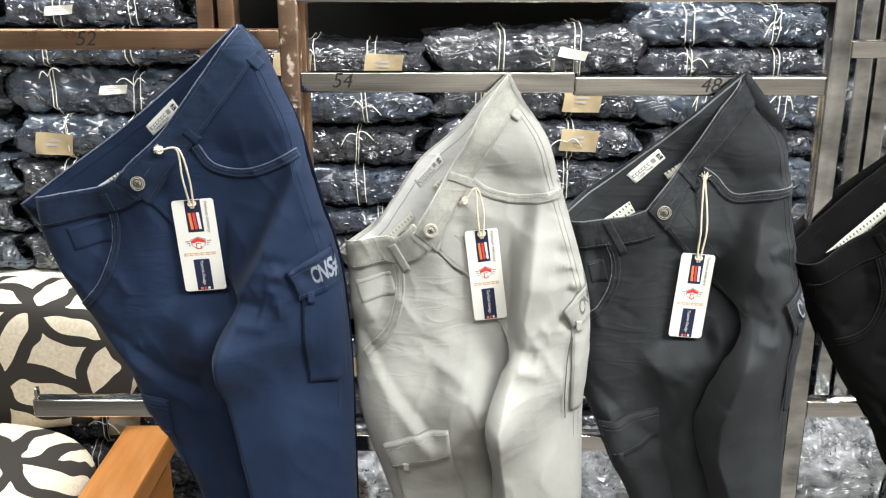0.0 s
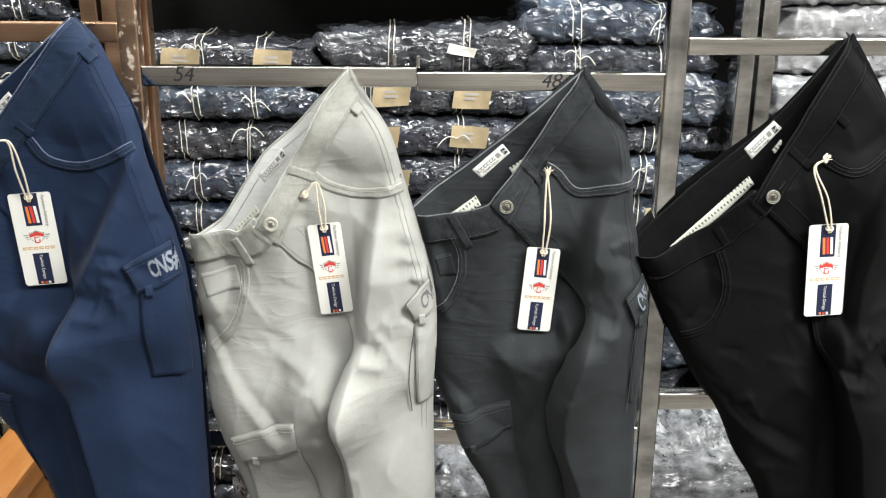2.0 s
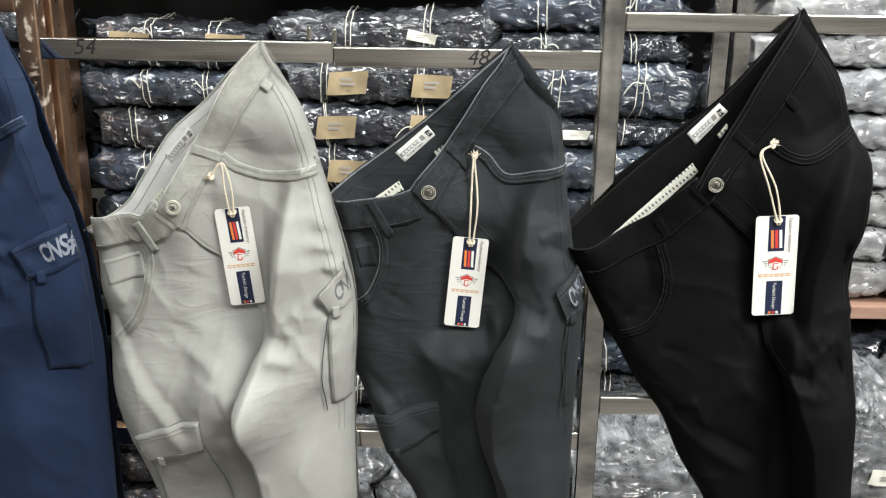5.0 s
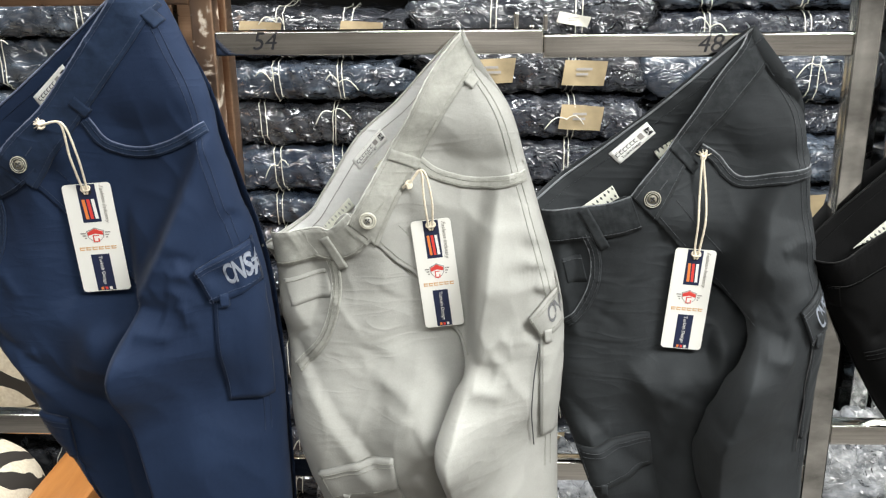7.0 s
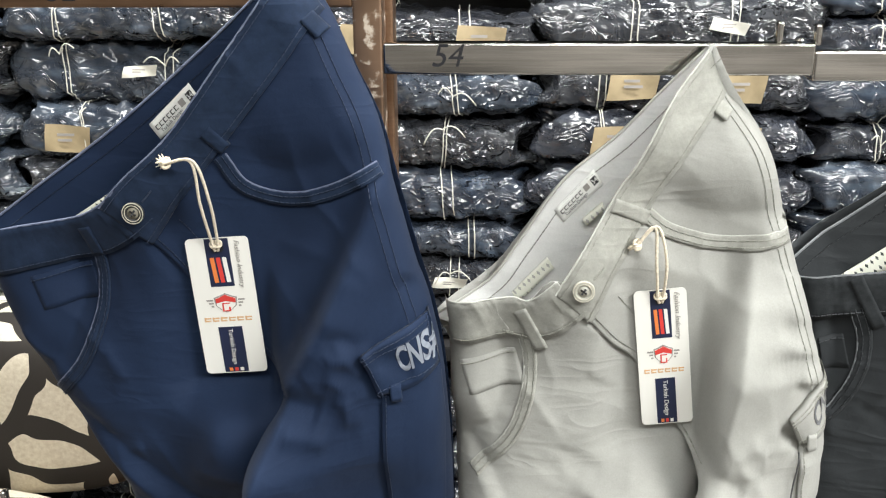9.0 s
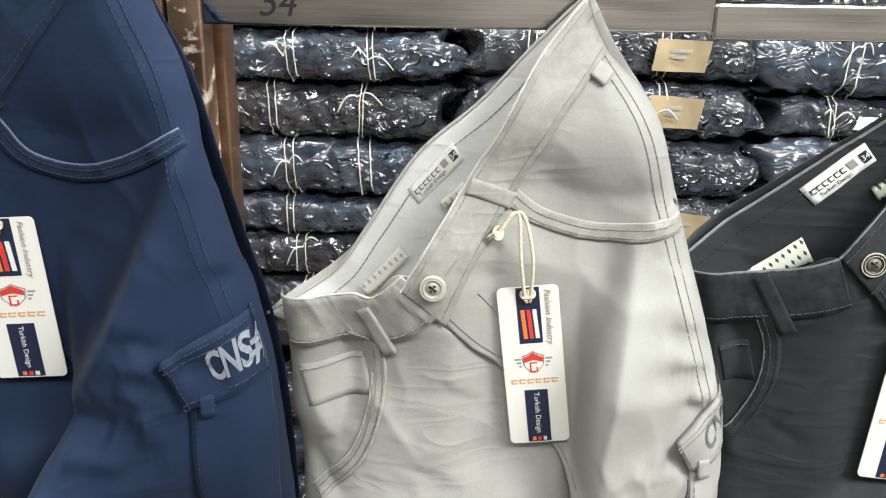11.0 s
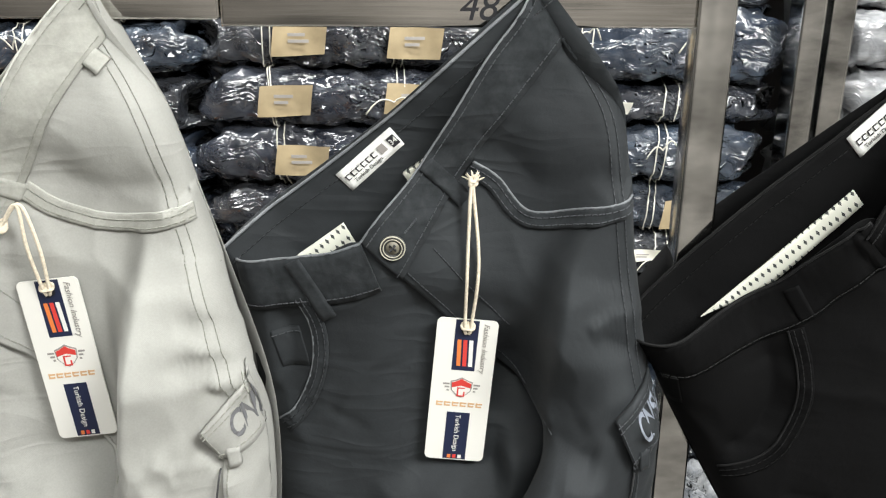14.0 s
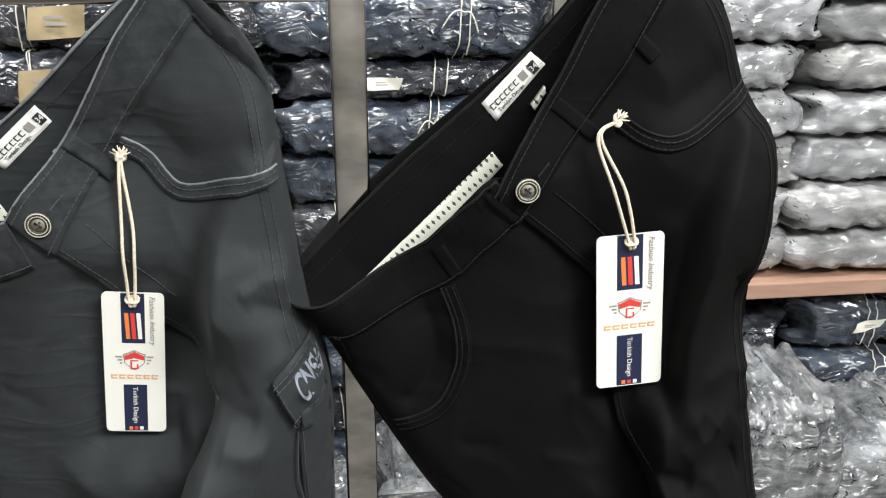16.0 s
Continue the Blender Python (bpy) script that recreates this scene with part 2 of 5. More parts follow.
def upholstery(name):
    """Cream linen with bold dark interlocking arcs."""
    m, nt, b = mat(name)
    tc = nt.nodes.new("ShaderNodeTexCoord")
    n = noise_node(nt, 6, 2, 0.5)
    mixv = nt.nodes.new("ShaderNodeMix")
    mixv.data_type, mixv.blend_type = "RGBA", "LINEAR_LIGHT"
    mixv.inputs["Factor"].default_value = 0.06
    link(nt, tc.outputs["UV"], mixv.inputs[6])
    link(nt, n.outputs["Color"], mixv.inputs[7])
    mp = nt.nodes.new("ShaderNodeMapping")
    mp.inputs["Rotation"].default_value = (0, 0, radians(24))
    link(nt, mixv.outputs[2], mp.inputs["Vector"])
    sep = nt.nodes.new("ShaderNodeSeparateXYZ")
    link(nt, mp.outputs["Vector"], sep.inputs[0])

    def mn(op, a, v=None):
        q = nt.nodes.new("ShaderNodeMath")
        q.operation = op
        for k, s in enumerate((a, v)):
            if s is None:
                continue
            if isinstance(s, (int, float)):
                q.inputs[k].default_value = s
            else:
                link(nt, s, q.inputs[k])
        return q.outputs[0]

    cell = 1 / 0.17
    fx = mn("FRACT", mn("MULTIPLY", sep.outputs["X"], cell))
    fy = mn("FRACT", mn("MULTIPLY", sep.outputs["Y"], cell))
    total = None
    for cx, cy in ((0, 0), (1, 0), (0, 1), (1, 1)):
        dx, dy = mn("SUBTRACT", fx, float(cx)), mn("SUBTRACT", fy, float(cy))
        r = mn("SQRT", mn("ADD", mn("MULTIPLY", dx, dx), mn("MULTIPLY", dy, dy)))
        ring = mn("LESS_THAN", mn("ABSOLUTE", mn("SUBTRACT", r, 0.71)), 0.075)
        total = ring if total is None else mn("MAXIMUM", total, ring)
    mx = nt.nodes.new("ShaderNodeMix")
    mx.data_type = "RGBA"
    link(nt, total, mx.inputs["Factor"])
    weave = noise_node(nt, 150, 3, 0.6)
    link(nt, ramp(nt, weave.outputs["Fac"], [(0.3, (0.52, 0.45, 0.34)), (0.7, (0.66, 0.6, 0.48))]), mx.inputs[6])
    mx.inputs[7].default_value = (0.02, 0.016, 0.013, 1)
    link(nt, mx.outputs[2], b.inputs["Base Color"])
    b.inputs["Roughness"].default_value = 0.85
    bump(nt, b, weave.outputs["Fac"], 0.25, 0.001)
    return m


M_NAVY = cotton("navy_cotton", (0.0072, 0.0165, 0.043), (0.0108, 0.023, 0.056), 0.8, 0.04, 9, 0.9, 0.2)
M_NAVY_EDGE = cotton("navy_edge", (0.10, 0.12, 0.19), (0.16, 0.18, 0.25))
M_LIGHT = cotton("pale_grey_cotton", (0.34, 0.338, 0.312), (0.38, 0.378, 0.35))
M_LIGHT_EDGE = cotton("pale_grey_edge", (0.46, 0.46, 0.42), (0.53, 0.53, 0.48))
M_LIGHT_IN = cotton("pale_grey_inside", (0.66, 0.66, 0.64), (0.74, 0.74, 0.72))
M_DARK = cotton("charcoal_cotton", (0.019, 0.0215, 0.0235), (0.0275, 0.031, 0.0335), 0.74, 0.03, 9, 0.86, 0.25)
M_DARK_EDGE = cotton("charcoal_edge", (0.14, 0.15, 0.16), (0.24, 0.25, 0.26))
M_BLACK = cotton("black_cotton", (0.0026, 0.0026, 0.0027), (0.0036, 0.0036, 0.0038), 0.74, 0.0, 9, 0.9, 0.1, 0.08)
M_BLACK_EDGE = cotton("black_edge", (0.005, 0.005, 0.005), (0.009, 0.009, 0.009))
M_NAVY_HEM = cotton("navy_worn_hem", (0.009, 0.020, 0.046), (0.015, 0.028, 0.060), 0.86, 0.05, 75, 0.7)
M_LIGHT_HEM = cotton("pale_worn_hem", (0.325, 0.324, 0.29), (0.39, 0.388, 0.35), 0.86, 0.05, 75, 0.82)
M_DARK_HEM = cotton("charcoal_worn_hem", (0.020, 0.0225, 0.0245), (0.038, 0.042, 0.045), 0.86, 0.03, 75, 0.75)
M_BLACK_HEM = cotton("black_worn_hem", (0.0026, 0.0026, 0.0027), (0.0038, 0.0038, 0.004), 0.8, 0.0, 75, 0.8, 0.1, 0.08)
M_NAVY_THREAD = plain("navy_thread", (0.016, 0.027, 0.055), 0.8)
M_LIGHT_THREAD = plain("pale_thread", (0.27, 0.27, 0.235), 0.8)
M_DARK_THREAD = plain("charcoal_thread", (0.052, 0.056, 0.062), 0.8)
M_BLACK_THREAD = plain("black_thread", (0.0035, 0.0035, 0.0035), 0.8)
M_LINING = dotted("dotted_lining")
M_LINING_PALE = dotted("pale_dotted_lining", (0.4, 0.4, 0.36))
M_CARD = plain("white_card", (0.77, 0.755, 0.70), 0.42, 0, 0.02, 8)
M_LABEL = plain("white_woven_label", (0.78, 0.78, 0.74), 0.8, 0, 0.05, 400)
M_INK = plain("black_ink", (0.015, 0.015, 0.018), 0.5)
M_TAG_NAVY = plain("tag_navy", (0.012, 0.018, 0.05), 0.45)
M_RED = plain("tag_red", (0.62, 0.05, 0.04), 0.45)
M_ORANGE = plain("tag_orange", (0.72, 0.2, 0.05), 0.45)
M_GOLD = plain("tag_gold", (0.6, 0.38, 0.2), 0.45)
M_GREYINK = plain("tag_grey", (0.3, 0.28, 0.26), 0.5)
M_CORD = plain("cotton_cord", (0.68, 0.60, 0.47), 0.9, 0, 0.2, 500)
M_TWINE = plain("white_twine", (0.56, 0.54, 0.47), 0.85, 0, 0.2, 300)
M_BUTTON_DARK = plain("dark_button", (0.03, 0.03, 0.028), 0.35)
M_BUTTON_RIM = plain("button_engraving", (0.55, 0.52, 0.42), 0.5)
M_BUTTON_FACE = plain("button_face", (0.2, 0.185, 0.14), 0.4)
M_BUTTON_PALE = plain("pale_button", (0.42, 0.41, 0.35), 0.4)
M_PRINT = plain("grey_print", (0.2, 0.22, 0.26), 0.7)
M_PRINT_DARK = plain("dark_print", (0.12, 0.12, 0.125), 0.7)
M_ZIP = plain("zip_tape", (0.05, 0.05, 0.052), 0.5)
M_STEEL = steel("brushed_steel", (0.74, 0.72, 0.68), 0.07, None, (0.15, 1, 6), 0.7)
# dark-to-bright blotches in this colour imitate reflections along the posts
M_STEEL_POST = steel("reflection_blotched_steel", (0.9, 0.9, 0.87), 0.12, None, (1, 1, 2.2), 0.25, 9)
# brown base colour stands in for brown surroundings mirrored in the steel
M_STEEL_BROWN = steel("brown_reflection_steel", (0.40, 0.25, 0.16), 0.28)
M_STEEL_FLAKED = steel("flaked_steel", (0.38, 0.25, 0.17), 0.3, (0.55, 0.47, 0.38))
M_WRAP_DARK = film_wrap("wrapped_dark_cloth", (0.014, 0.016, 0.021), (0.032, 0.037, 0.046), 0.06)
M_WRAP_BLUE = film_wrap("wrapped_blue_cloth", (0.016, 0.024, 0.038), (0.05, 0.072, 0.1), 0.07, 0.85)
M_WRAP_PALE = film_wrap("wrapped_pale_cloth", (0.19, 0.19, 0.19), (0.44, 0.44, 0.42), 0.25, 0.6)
M_KRAFT = plain("kraft_paper", (0.32, 0.25, 0.145), 0.8, 0, 0.15, 40)
M_NOTE = plain("paper_note", (0.66, 0.64, 0.56), 0.8, 0, 0.06, 40)
M_BOARD = wood("shelf_board", (0.30, 0.17, 0.12), (0.42, 0.27, 0.2), 0.5, (1.2, 10, 10))
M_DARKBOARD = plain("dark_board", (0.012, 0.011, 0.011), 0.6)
M_SOFAWOOD = wood("varnished_sofa_wood", (0.30, 0.115, 0.03), (0.44, 0.19, 0.055), 0.3, (9, 1, 9), 0.5)
M_UPHOLSTERY = upholstery("arc_upholstery")
M_WALL = plain("wall_paint", (0.30, 0.28, 0.26), 0.8, 0, 0.05, 3)
# made-up tone patches on an unseen wall, to vary the steel's reflections
M_REFLECTED_WALL = plain("reflection_mottled_paint", (0.30, 0.28, 0.258), 0.7, 0, 0.55, 0.9)
M_CEIL = plain("ceiling_paint", (0.6, 0.6, 0.58), 0.85, 0, 0.03, 3)
M_FLOOR = plain("floor_tile", (0.13, 0.12, 0.11), 0.3, 0, 0.08, 4)


# ---- mesh helpers ----
def mesh_object(name, verts, faces, material, parent=None, label="", smooth=True):
    me = bpy.data.meshes.new(name)
    me.from_pydata([tuple(map(float, v)) for v in verts], [], faces)
    me.materials.append(material)
    if smooth:
        me.polygons.foreach_set("use_smooth", [True] * len(me.polygons))
    me.update()
    ob = new(name, me)
    if parent:
        ob.parent = parent
    if label:
        tagged(ob, label)
    return ob


def part(name, bm, material, parent, label="", smooth=False):
    me = bpy.data.meshes.new(name)
    bm.normal_update()
    bm.to_mesh(me)
    bm.free()
    me.materials.append(material)
    if smooth:
        me.polygons.foreach_set("use_smooth", [True] * len(me.polygons))
    ob = new(name, me)
    if parent:
        ob.parent = parent
    if label:
        tagged(ob, label)
    return ob


def box(bm, x0, x1, y0, y1, z0, z1, bevel=0.0):
    r = bmesh.ops.create_cube(bm, size=1.0)
    for v in r["verts"]:
        v.co = Vector((x0 + (v.co.x + 0.5) * (x1 - x0), y0 + (v.co.y + 0.5) * (y1 - y0), z0 + (v.co.z + 0.5) * (z1 - z0)))
    if bevel:
        es = list({e for v in r["verts"] for e in v.link_edges})
        bmesh.ops.bevel(bm, geom=es, offset=bevel, segments=2, affect="EDGES", profile=0.7)
    return bm


def base(name, x, y, z, label, category, group="", kind=""):
    ob = new(name)
    ob.location = (x, y, z)
    ob.empty_display_size = 0.05
    return tagged(ob, label, category, group, kind)


def block(name, x0, x1, y0, y1, z0, z1, material, label="", category="", kind="structure", bevel=0.0, parent=None):
    bm = bmesh.new()
    box(bm, x0, x1, y0, y1, z0, z1, bevel)
    ob = part(name, bm, material, parent)
    return tagged(ob, label, category, "", kind)


def spline(points, n):
    """n points along a smooth curve through the given ones, evenly by length."""
    p = np.array(points, float)
    if len(p) == 2:
        return p[0] + (p[1] - p[0]) * np.linspace(0, 1, n)[:, None]
    q = np.vstack([2 * p[0] - p[1], p, 2 * p[-1] - p[-2]])
    out = []
    for i in range(1, len(q) - 2):
        s = np.linspace(0, 1, 16, endpoint=False)[:, None]
        a, b, c, d = q[i - 1], q[i], q[i + 1], q[i + 2]
        out.append(0.5 * (2 * b + (c - a) * s + (2 * a - 5 * b + 4 * c - d) * s ** 2 + (3 * b - a - 3 * c + d) * s ** 3))
    out = np.vstack(out + [p[-1:]])
    step = np.r_[0, np.cumsum(np.linalg.norm(np.diff(out, axis=0), axis=1))]
    t = np.linspace(0, step[-1], n)
    return np.stack([np.interp(t, step, out[:, k]) for k in range(out.shape[1])], 1)


def tube(points, radius, sides=6, cap=True):
    """Vertices and faces of a tube along 3D points."""
    p = np.array(points, float)
    tan = np.gradient(p, axis=0)
    tan /= np.linalg.norm(tan, axis=1)[:, None] + 1e-9
    up = np.array([0.13, -1.0, 0.21])
    a = np.cross(tan, up)
    a /= np.linalg.norm(a, axis=1)[:, None] + 1e-9
    b = np.cross(tan, a)
    rad = np.full(len(p), radius) if np.isscalar(radius) else np.array(radius)
    ang = np.arange(sides) * 2 * np.pi / sides
    v = (p[:, None] + rad[:, None, None] * (np.cos(ang)[None, :, None] * a[:, None] + np.sin(ang)[None, :, None] * b[:, None])).reshape(-1, 3)
    f = []
    for i in range(len(p) - 1):
        for k in range(sides):
            k2 = (k + 1) % sides
            f.append((i * sides + k, i * sides + k2, (i + 1) * sides + k2, (i + 1) * sides + k))
    if cap:
        f.append(tuple(range(sides)))
        f.append(tuple(range((len(p) - 1) * sides, len(p) * sides)))
    return v, f


def join(pieces):
    vs, fs, k = [], [], 0
    for v, f in pieces:
        vs.append(np.array(v))
        fs += [tuple(i + k for i in q) for q in f]
        k += len(v)
    return np.vstack(vs), fs


def grid_faces(nr, nc):
    return [(i * nc + j, i * nc + j + 1, (i + 1) * nc + j + 1, (i + 1) * nc + j) for i in range(nr - 1) for j in range(nc - 1)]


def text_mesh(name, words, size, material, parent, m, spacing=1.0, shear=0.0, bold=0.0):
    cu = bpy.data.curves.new(name, "FONT")
    cu.body, cu.size, cu.align_x, cu.align_y = words, size, "CENTER", "CENTER"
    cu.space_character, cu.shear = spacing, shear
    cu.extrude, cu.offset = 0.00008, bold
    tmp = bpy.data.objects.new(name, cu)
    scene.collection.objects.link(tmp)
    dg = bpy.context.evaluated_depsgraph_get()
    me = bpy.data.meshes.new_from_object(tmp.evaluated_get(dg))
    bpy.data.objects.remove(tmp)
    me.materials.clear()
    me.materials.append(material)
    ob = new(name, me)
    ob.parent = parent
    ob.matrix_local = m
    return ob


# ---- room ----
block("floor", -3.2, 3.6, -2.6, 2.7, -0.1, 0.0, M_FLOOR, "dark grey polished shop floor tiles", "floor")
block("ceiling", -3.2, 3.6, -2.6, 2.7, 2.8, 2.9, M_CEIL, "white painted shop ceiling", "ceiling")
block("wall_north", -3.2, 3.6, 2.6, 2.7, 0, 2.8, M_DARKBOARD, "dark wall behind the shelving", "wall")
block("wall_south", -3.2, 3.6, -2.7, -2.6, 0, 2.8, M_REFLECTED_WALL, "unseen shop wall mottled for reflections in the steel", "wall")
block("wall_west", -3.3, -3.2, -2.6, 2.6, 0, 2.8, M_WALL, "plain cream shop wall", "wall")
block("wall_east", 3.6, 3.7, -2.6, 2.6, 0, 2.8, M_WALL, "plain cream shop wall", "wall")

# ---- front display rack: posts and rails of square steel tube ----
RY = 1.19


def tube_bar(name, x0, x1, y0, y1, z0, z1, material, parent):
    bm = bmesh.new()
    box(bm, x0, x1, y0, y1, z0, z1, 0.0022)
    return part(name, bm, material, parent, "", True)


rack = base("display_rack", 0.15, RY, 0, "square steel tube rack on the shop floor in front of shelves", "rack")
rack_inv = Matrix.Translation((-0.15, -RY, 0))


def rack_bar(name, x0, x1, y0, y1, z0, z1, material):
    return tube_bar(name, x0 - 0.15, x1 - 0.15, y0 - RY, y1 - RY, z0, z1, material, rack)


rack_bar("post", -0.204, -0.180, RY, RY + 0.025, 0, 2.2, M_STEEL_FLAKED)
rack_bar("post", -0.199, -0.175, RY + 0.034, RY + 0.06, 0, 2.2, M_STEEL_BROWN)
rack_bar("post", 0.484, 0.510, RY, RY + 0.026, 0, 2.2, M_STEEL_POST)
rack_bar("rail", -0.180, 0.166, RY, RY + 0.022, 1.4425, 1.468, M_STEEL)
rack_bar("rail", 0.1664, 0.484, RY + 0.002, RY + 0.024, 1.438, 1.462, M_STEEL)
rack_bar("rail", -1.6, -0.204, RY, RY + 0.022, 1.496, 1.5205, M_STEEL_BROWN)
rack_bar("rail", 0.510, 1.9, RY, RY + 0.022, 1.485, 1.507, M_STEEL)
rack_bar("rail", -0.180, 0.484, RY, RY + 0.022, 1.553, 1.578, M_STEEL)
rack_bar("rail", -0.574, -0.204, RY, RY + 0.022, 0.989, 1.015, M_STEEL)
rack_bar("rail", 0.510, 0.80, RY, RY + 0.022, 0.988, 1.013, M_STEEL)
rack_bar("rail", -0.175, 0.484, RY, RY + 0.022, 0.935, 0.960, M_STEEL)
rack_bar("post", 1.9, 1.926, RY, RY + 0.026, 0, 2.2, M_STEEL)
rack_bar("post", -1.626, -1.6, RY, RY + 0.026, 0, 2.2, M_STEEL_BROWN)
for cx, cz in ((0.138, 1.468), (0.168, 1.466), (0.154, 1.468), (-0.569, 1.015)):
    rack_bar("bracket", cx - 0.0025, cx + 0.0025, RY + 0.002, RY + 0.012, cz, cz + 0.017 if cx != 0.154 else cz + 0.004, M_STEEL)
for word, x, z, rail_y in (("52", -0.445, 1.509, RY), ("54", -0.128, 1.457, RY), ("48", 0.337, 1.451, RY + 0.002)):
    o = text_mesh("handwriting", word, 0.026, M_INK, rack, Matrix.Translation((x - 0.15, rail_y - RY - 0.0004, z)) @ pose(0, 0, 0, 90, 0, 0), 1.0, 0.25)

NAVY = dict(
    hang=[(-0.366, 1.348, 1.112), (-0.177, 1.391, 1.121), (-0.183, 1.246, 1.084), (-0.173, 1.203, 1.086), (-0.219, 1.26, 1.069), (-0.424, 1.291, 1.146), (-0.405, 1.044, 1.145), (-0.291, 1.378, 1.126), (-0.248, 1.36, 1.128), (-0.177, 1.088, 1.102), (-0.285, 1.318, 1.135), (-0.283, 1.139, 1.056)],
    back=[(-0.253, 1.526), (-0.316, 1.470), (-0.399, 1.403), (-0.476, 1.349), (-0.534, 1.307)],
    left=[(-0.512, 1.319), (-0.509, 1.266), (-0.486, 1.206), (-0.465, 1.168), (-0.425, 1.101), (-0.398, 1.040), (-0.366, 0.974), (-0.337, 0.903)],
    right=[(-0.243, 1.529), (-0.218, 1.501), (-0.197, 1.455), (-0.178, 1.414), (-0.164, 1.359), (-0.149, 1.302), (-0.136, 1.258), (-0.126, 1.198), (-0.120, 1.097), (-0.118, 0.903)],
    top=[(-0.512, 1.319), (-0.475, 1.327), (-0.425, 1.336), (-0.400, 1.348), (-0.379, 1.365)],
    U=[(-0.400, 1.346), (-0.377, 1.370), (-0.339, 1.404), (-0.294, 1.462), (-0.257, 1.511), (-0.243, 1.529)],
    D=[(-0.361, 1.315), (-0.334, 1.352), (-0.299, 1.394), (-0.251, 1.452), (-0.218, 1.498)],
    fly=[(-0.361, 1.315), (-0.311, 1.251), (-0.274, 1.214), (-0.254, 1.198)],
    split=[(-0.254, 1.198), (-0.272, 1.165), (-0.285, 1.135), (-0.288, 1.097), (-0.28, 1.058), (-0.27, 0.99), (-0.262, 0.903)],
    pR=[(-0.296, 1.390), (-0.281, 1.366), (-0.251, 1.358), (-0.216, 1.366), (-0.177, 1.386)],
    pL=[(-0.418, 1.302), (-0.418, 1.258), (-0.435, 1.214), (-0.468, 1.177)],
    flapL=[(-0.396, 1.057), (-0.359, 1.053), (-0.358, 1.003), (-0.388, 1.003)],
    flapR=[(-0.188, 1.241), (-0.13, 1.266), (-0.125, 1.22), (-0.175, 1.206)],
    label=[(-0.370, 1.405), (-0.334, 1.439), (-0.325, 1.426), (-0.361, 1.393)],
    tag=[(-0.336, 1.317), (-0.285, 1.323), (-0.275, 1.207), (-0.327, 1.196)],
    btn=[(-0.370, 1.344)],
    lining=[(-0.439, 1.328), (-0.386, 1.362), (-0.399, 1.340)],
    loops=[(-0.419, 1.327), (-0.413, 1.302), (-0.309, 1.408), (-0.295, 1.394), (-0.229, 1.494), (-0.217, 1.481)],
    knot=[(-0.338, 1.386), (-0.316, 1.385), (-0.307, 1.321)],
    crest=[(-0.176, 1.363), (-0.199, 1.305), (-0.219, 1.26), (-0.248, 1.212)],
    coin=[(-0.472, 1.282), (-0.424, 1.293)],
)
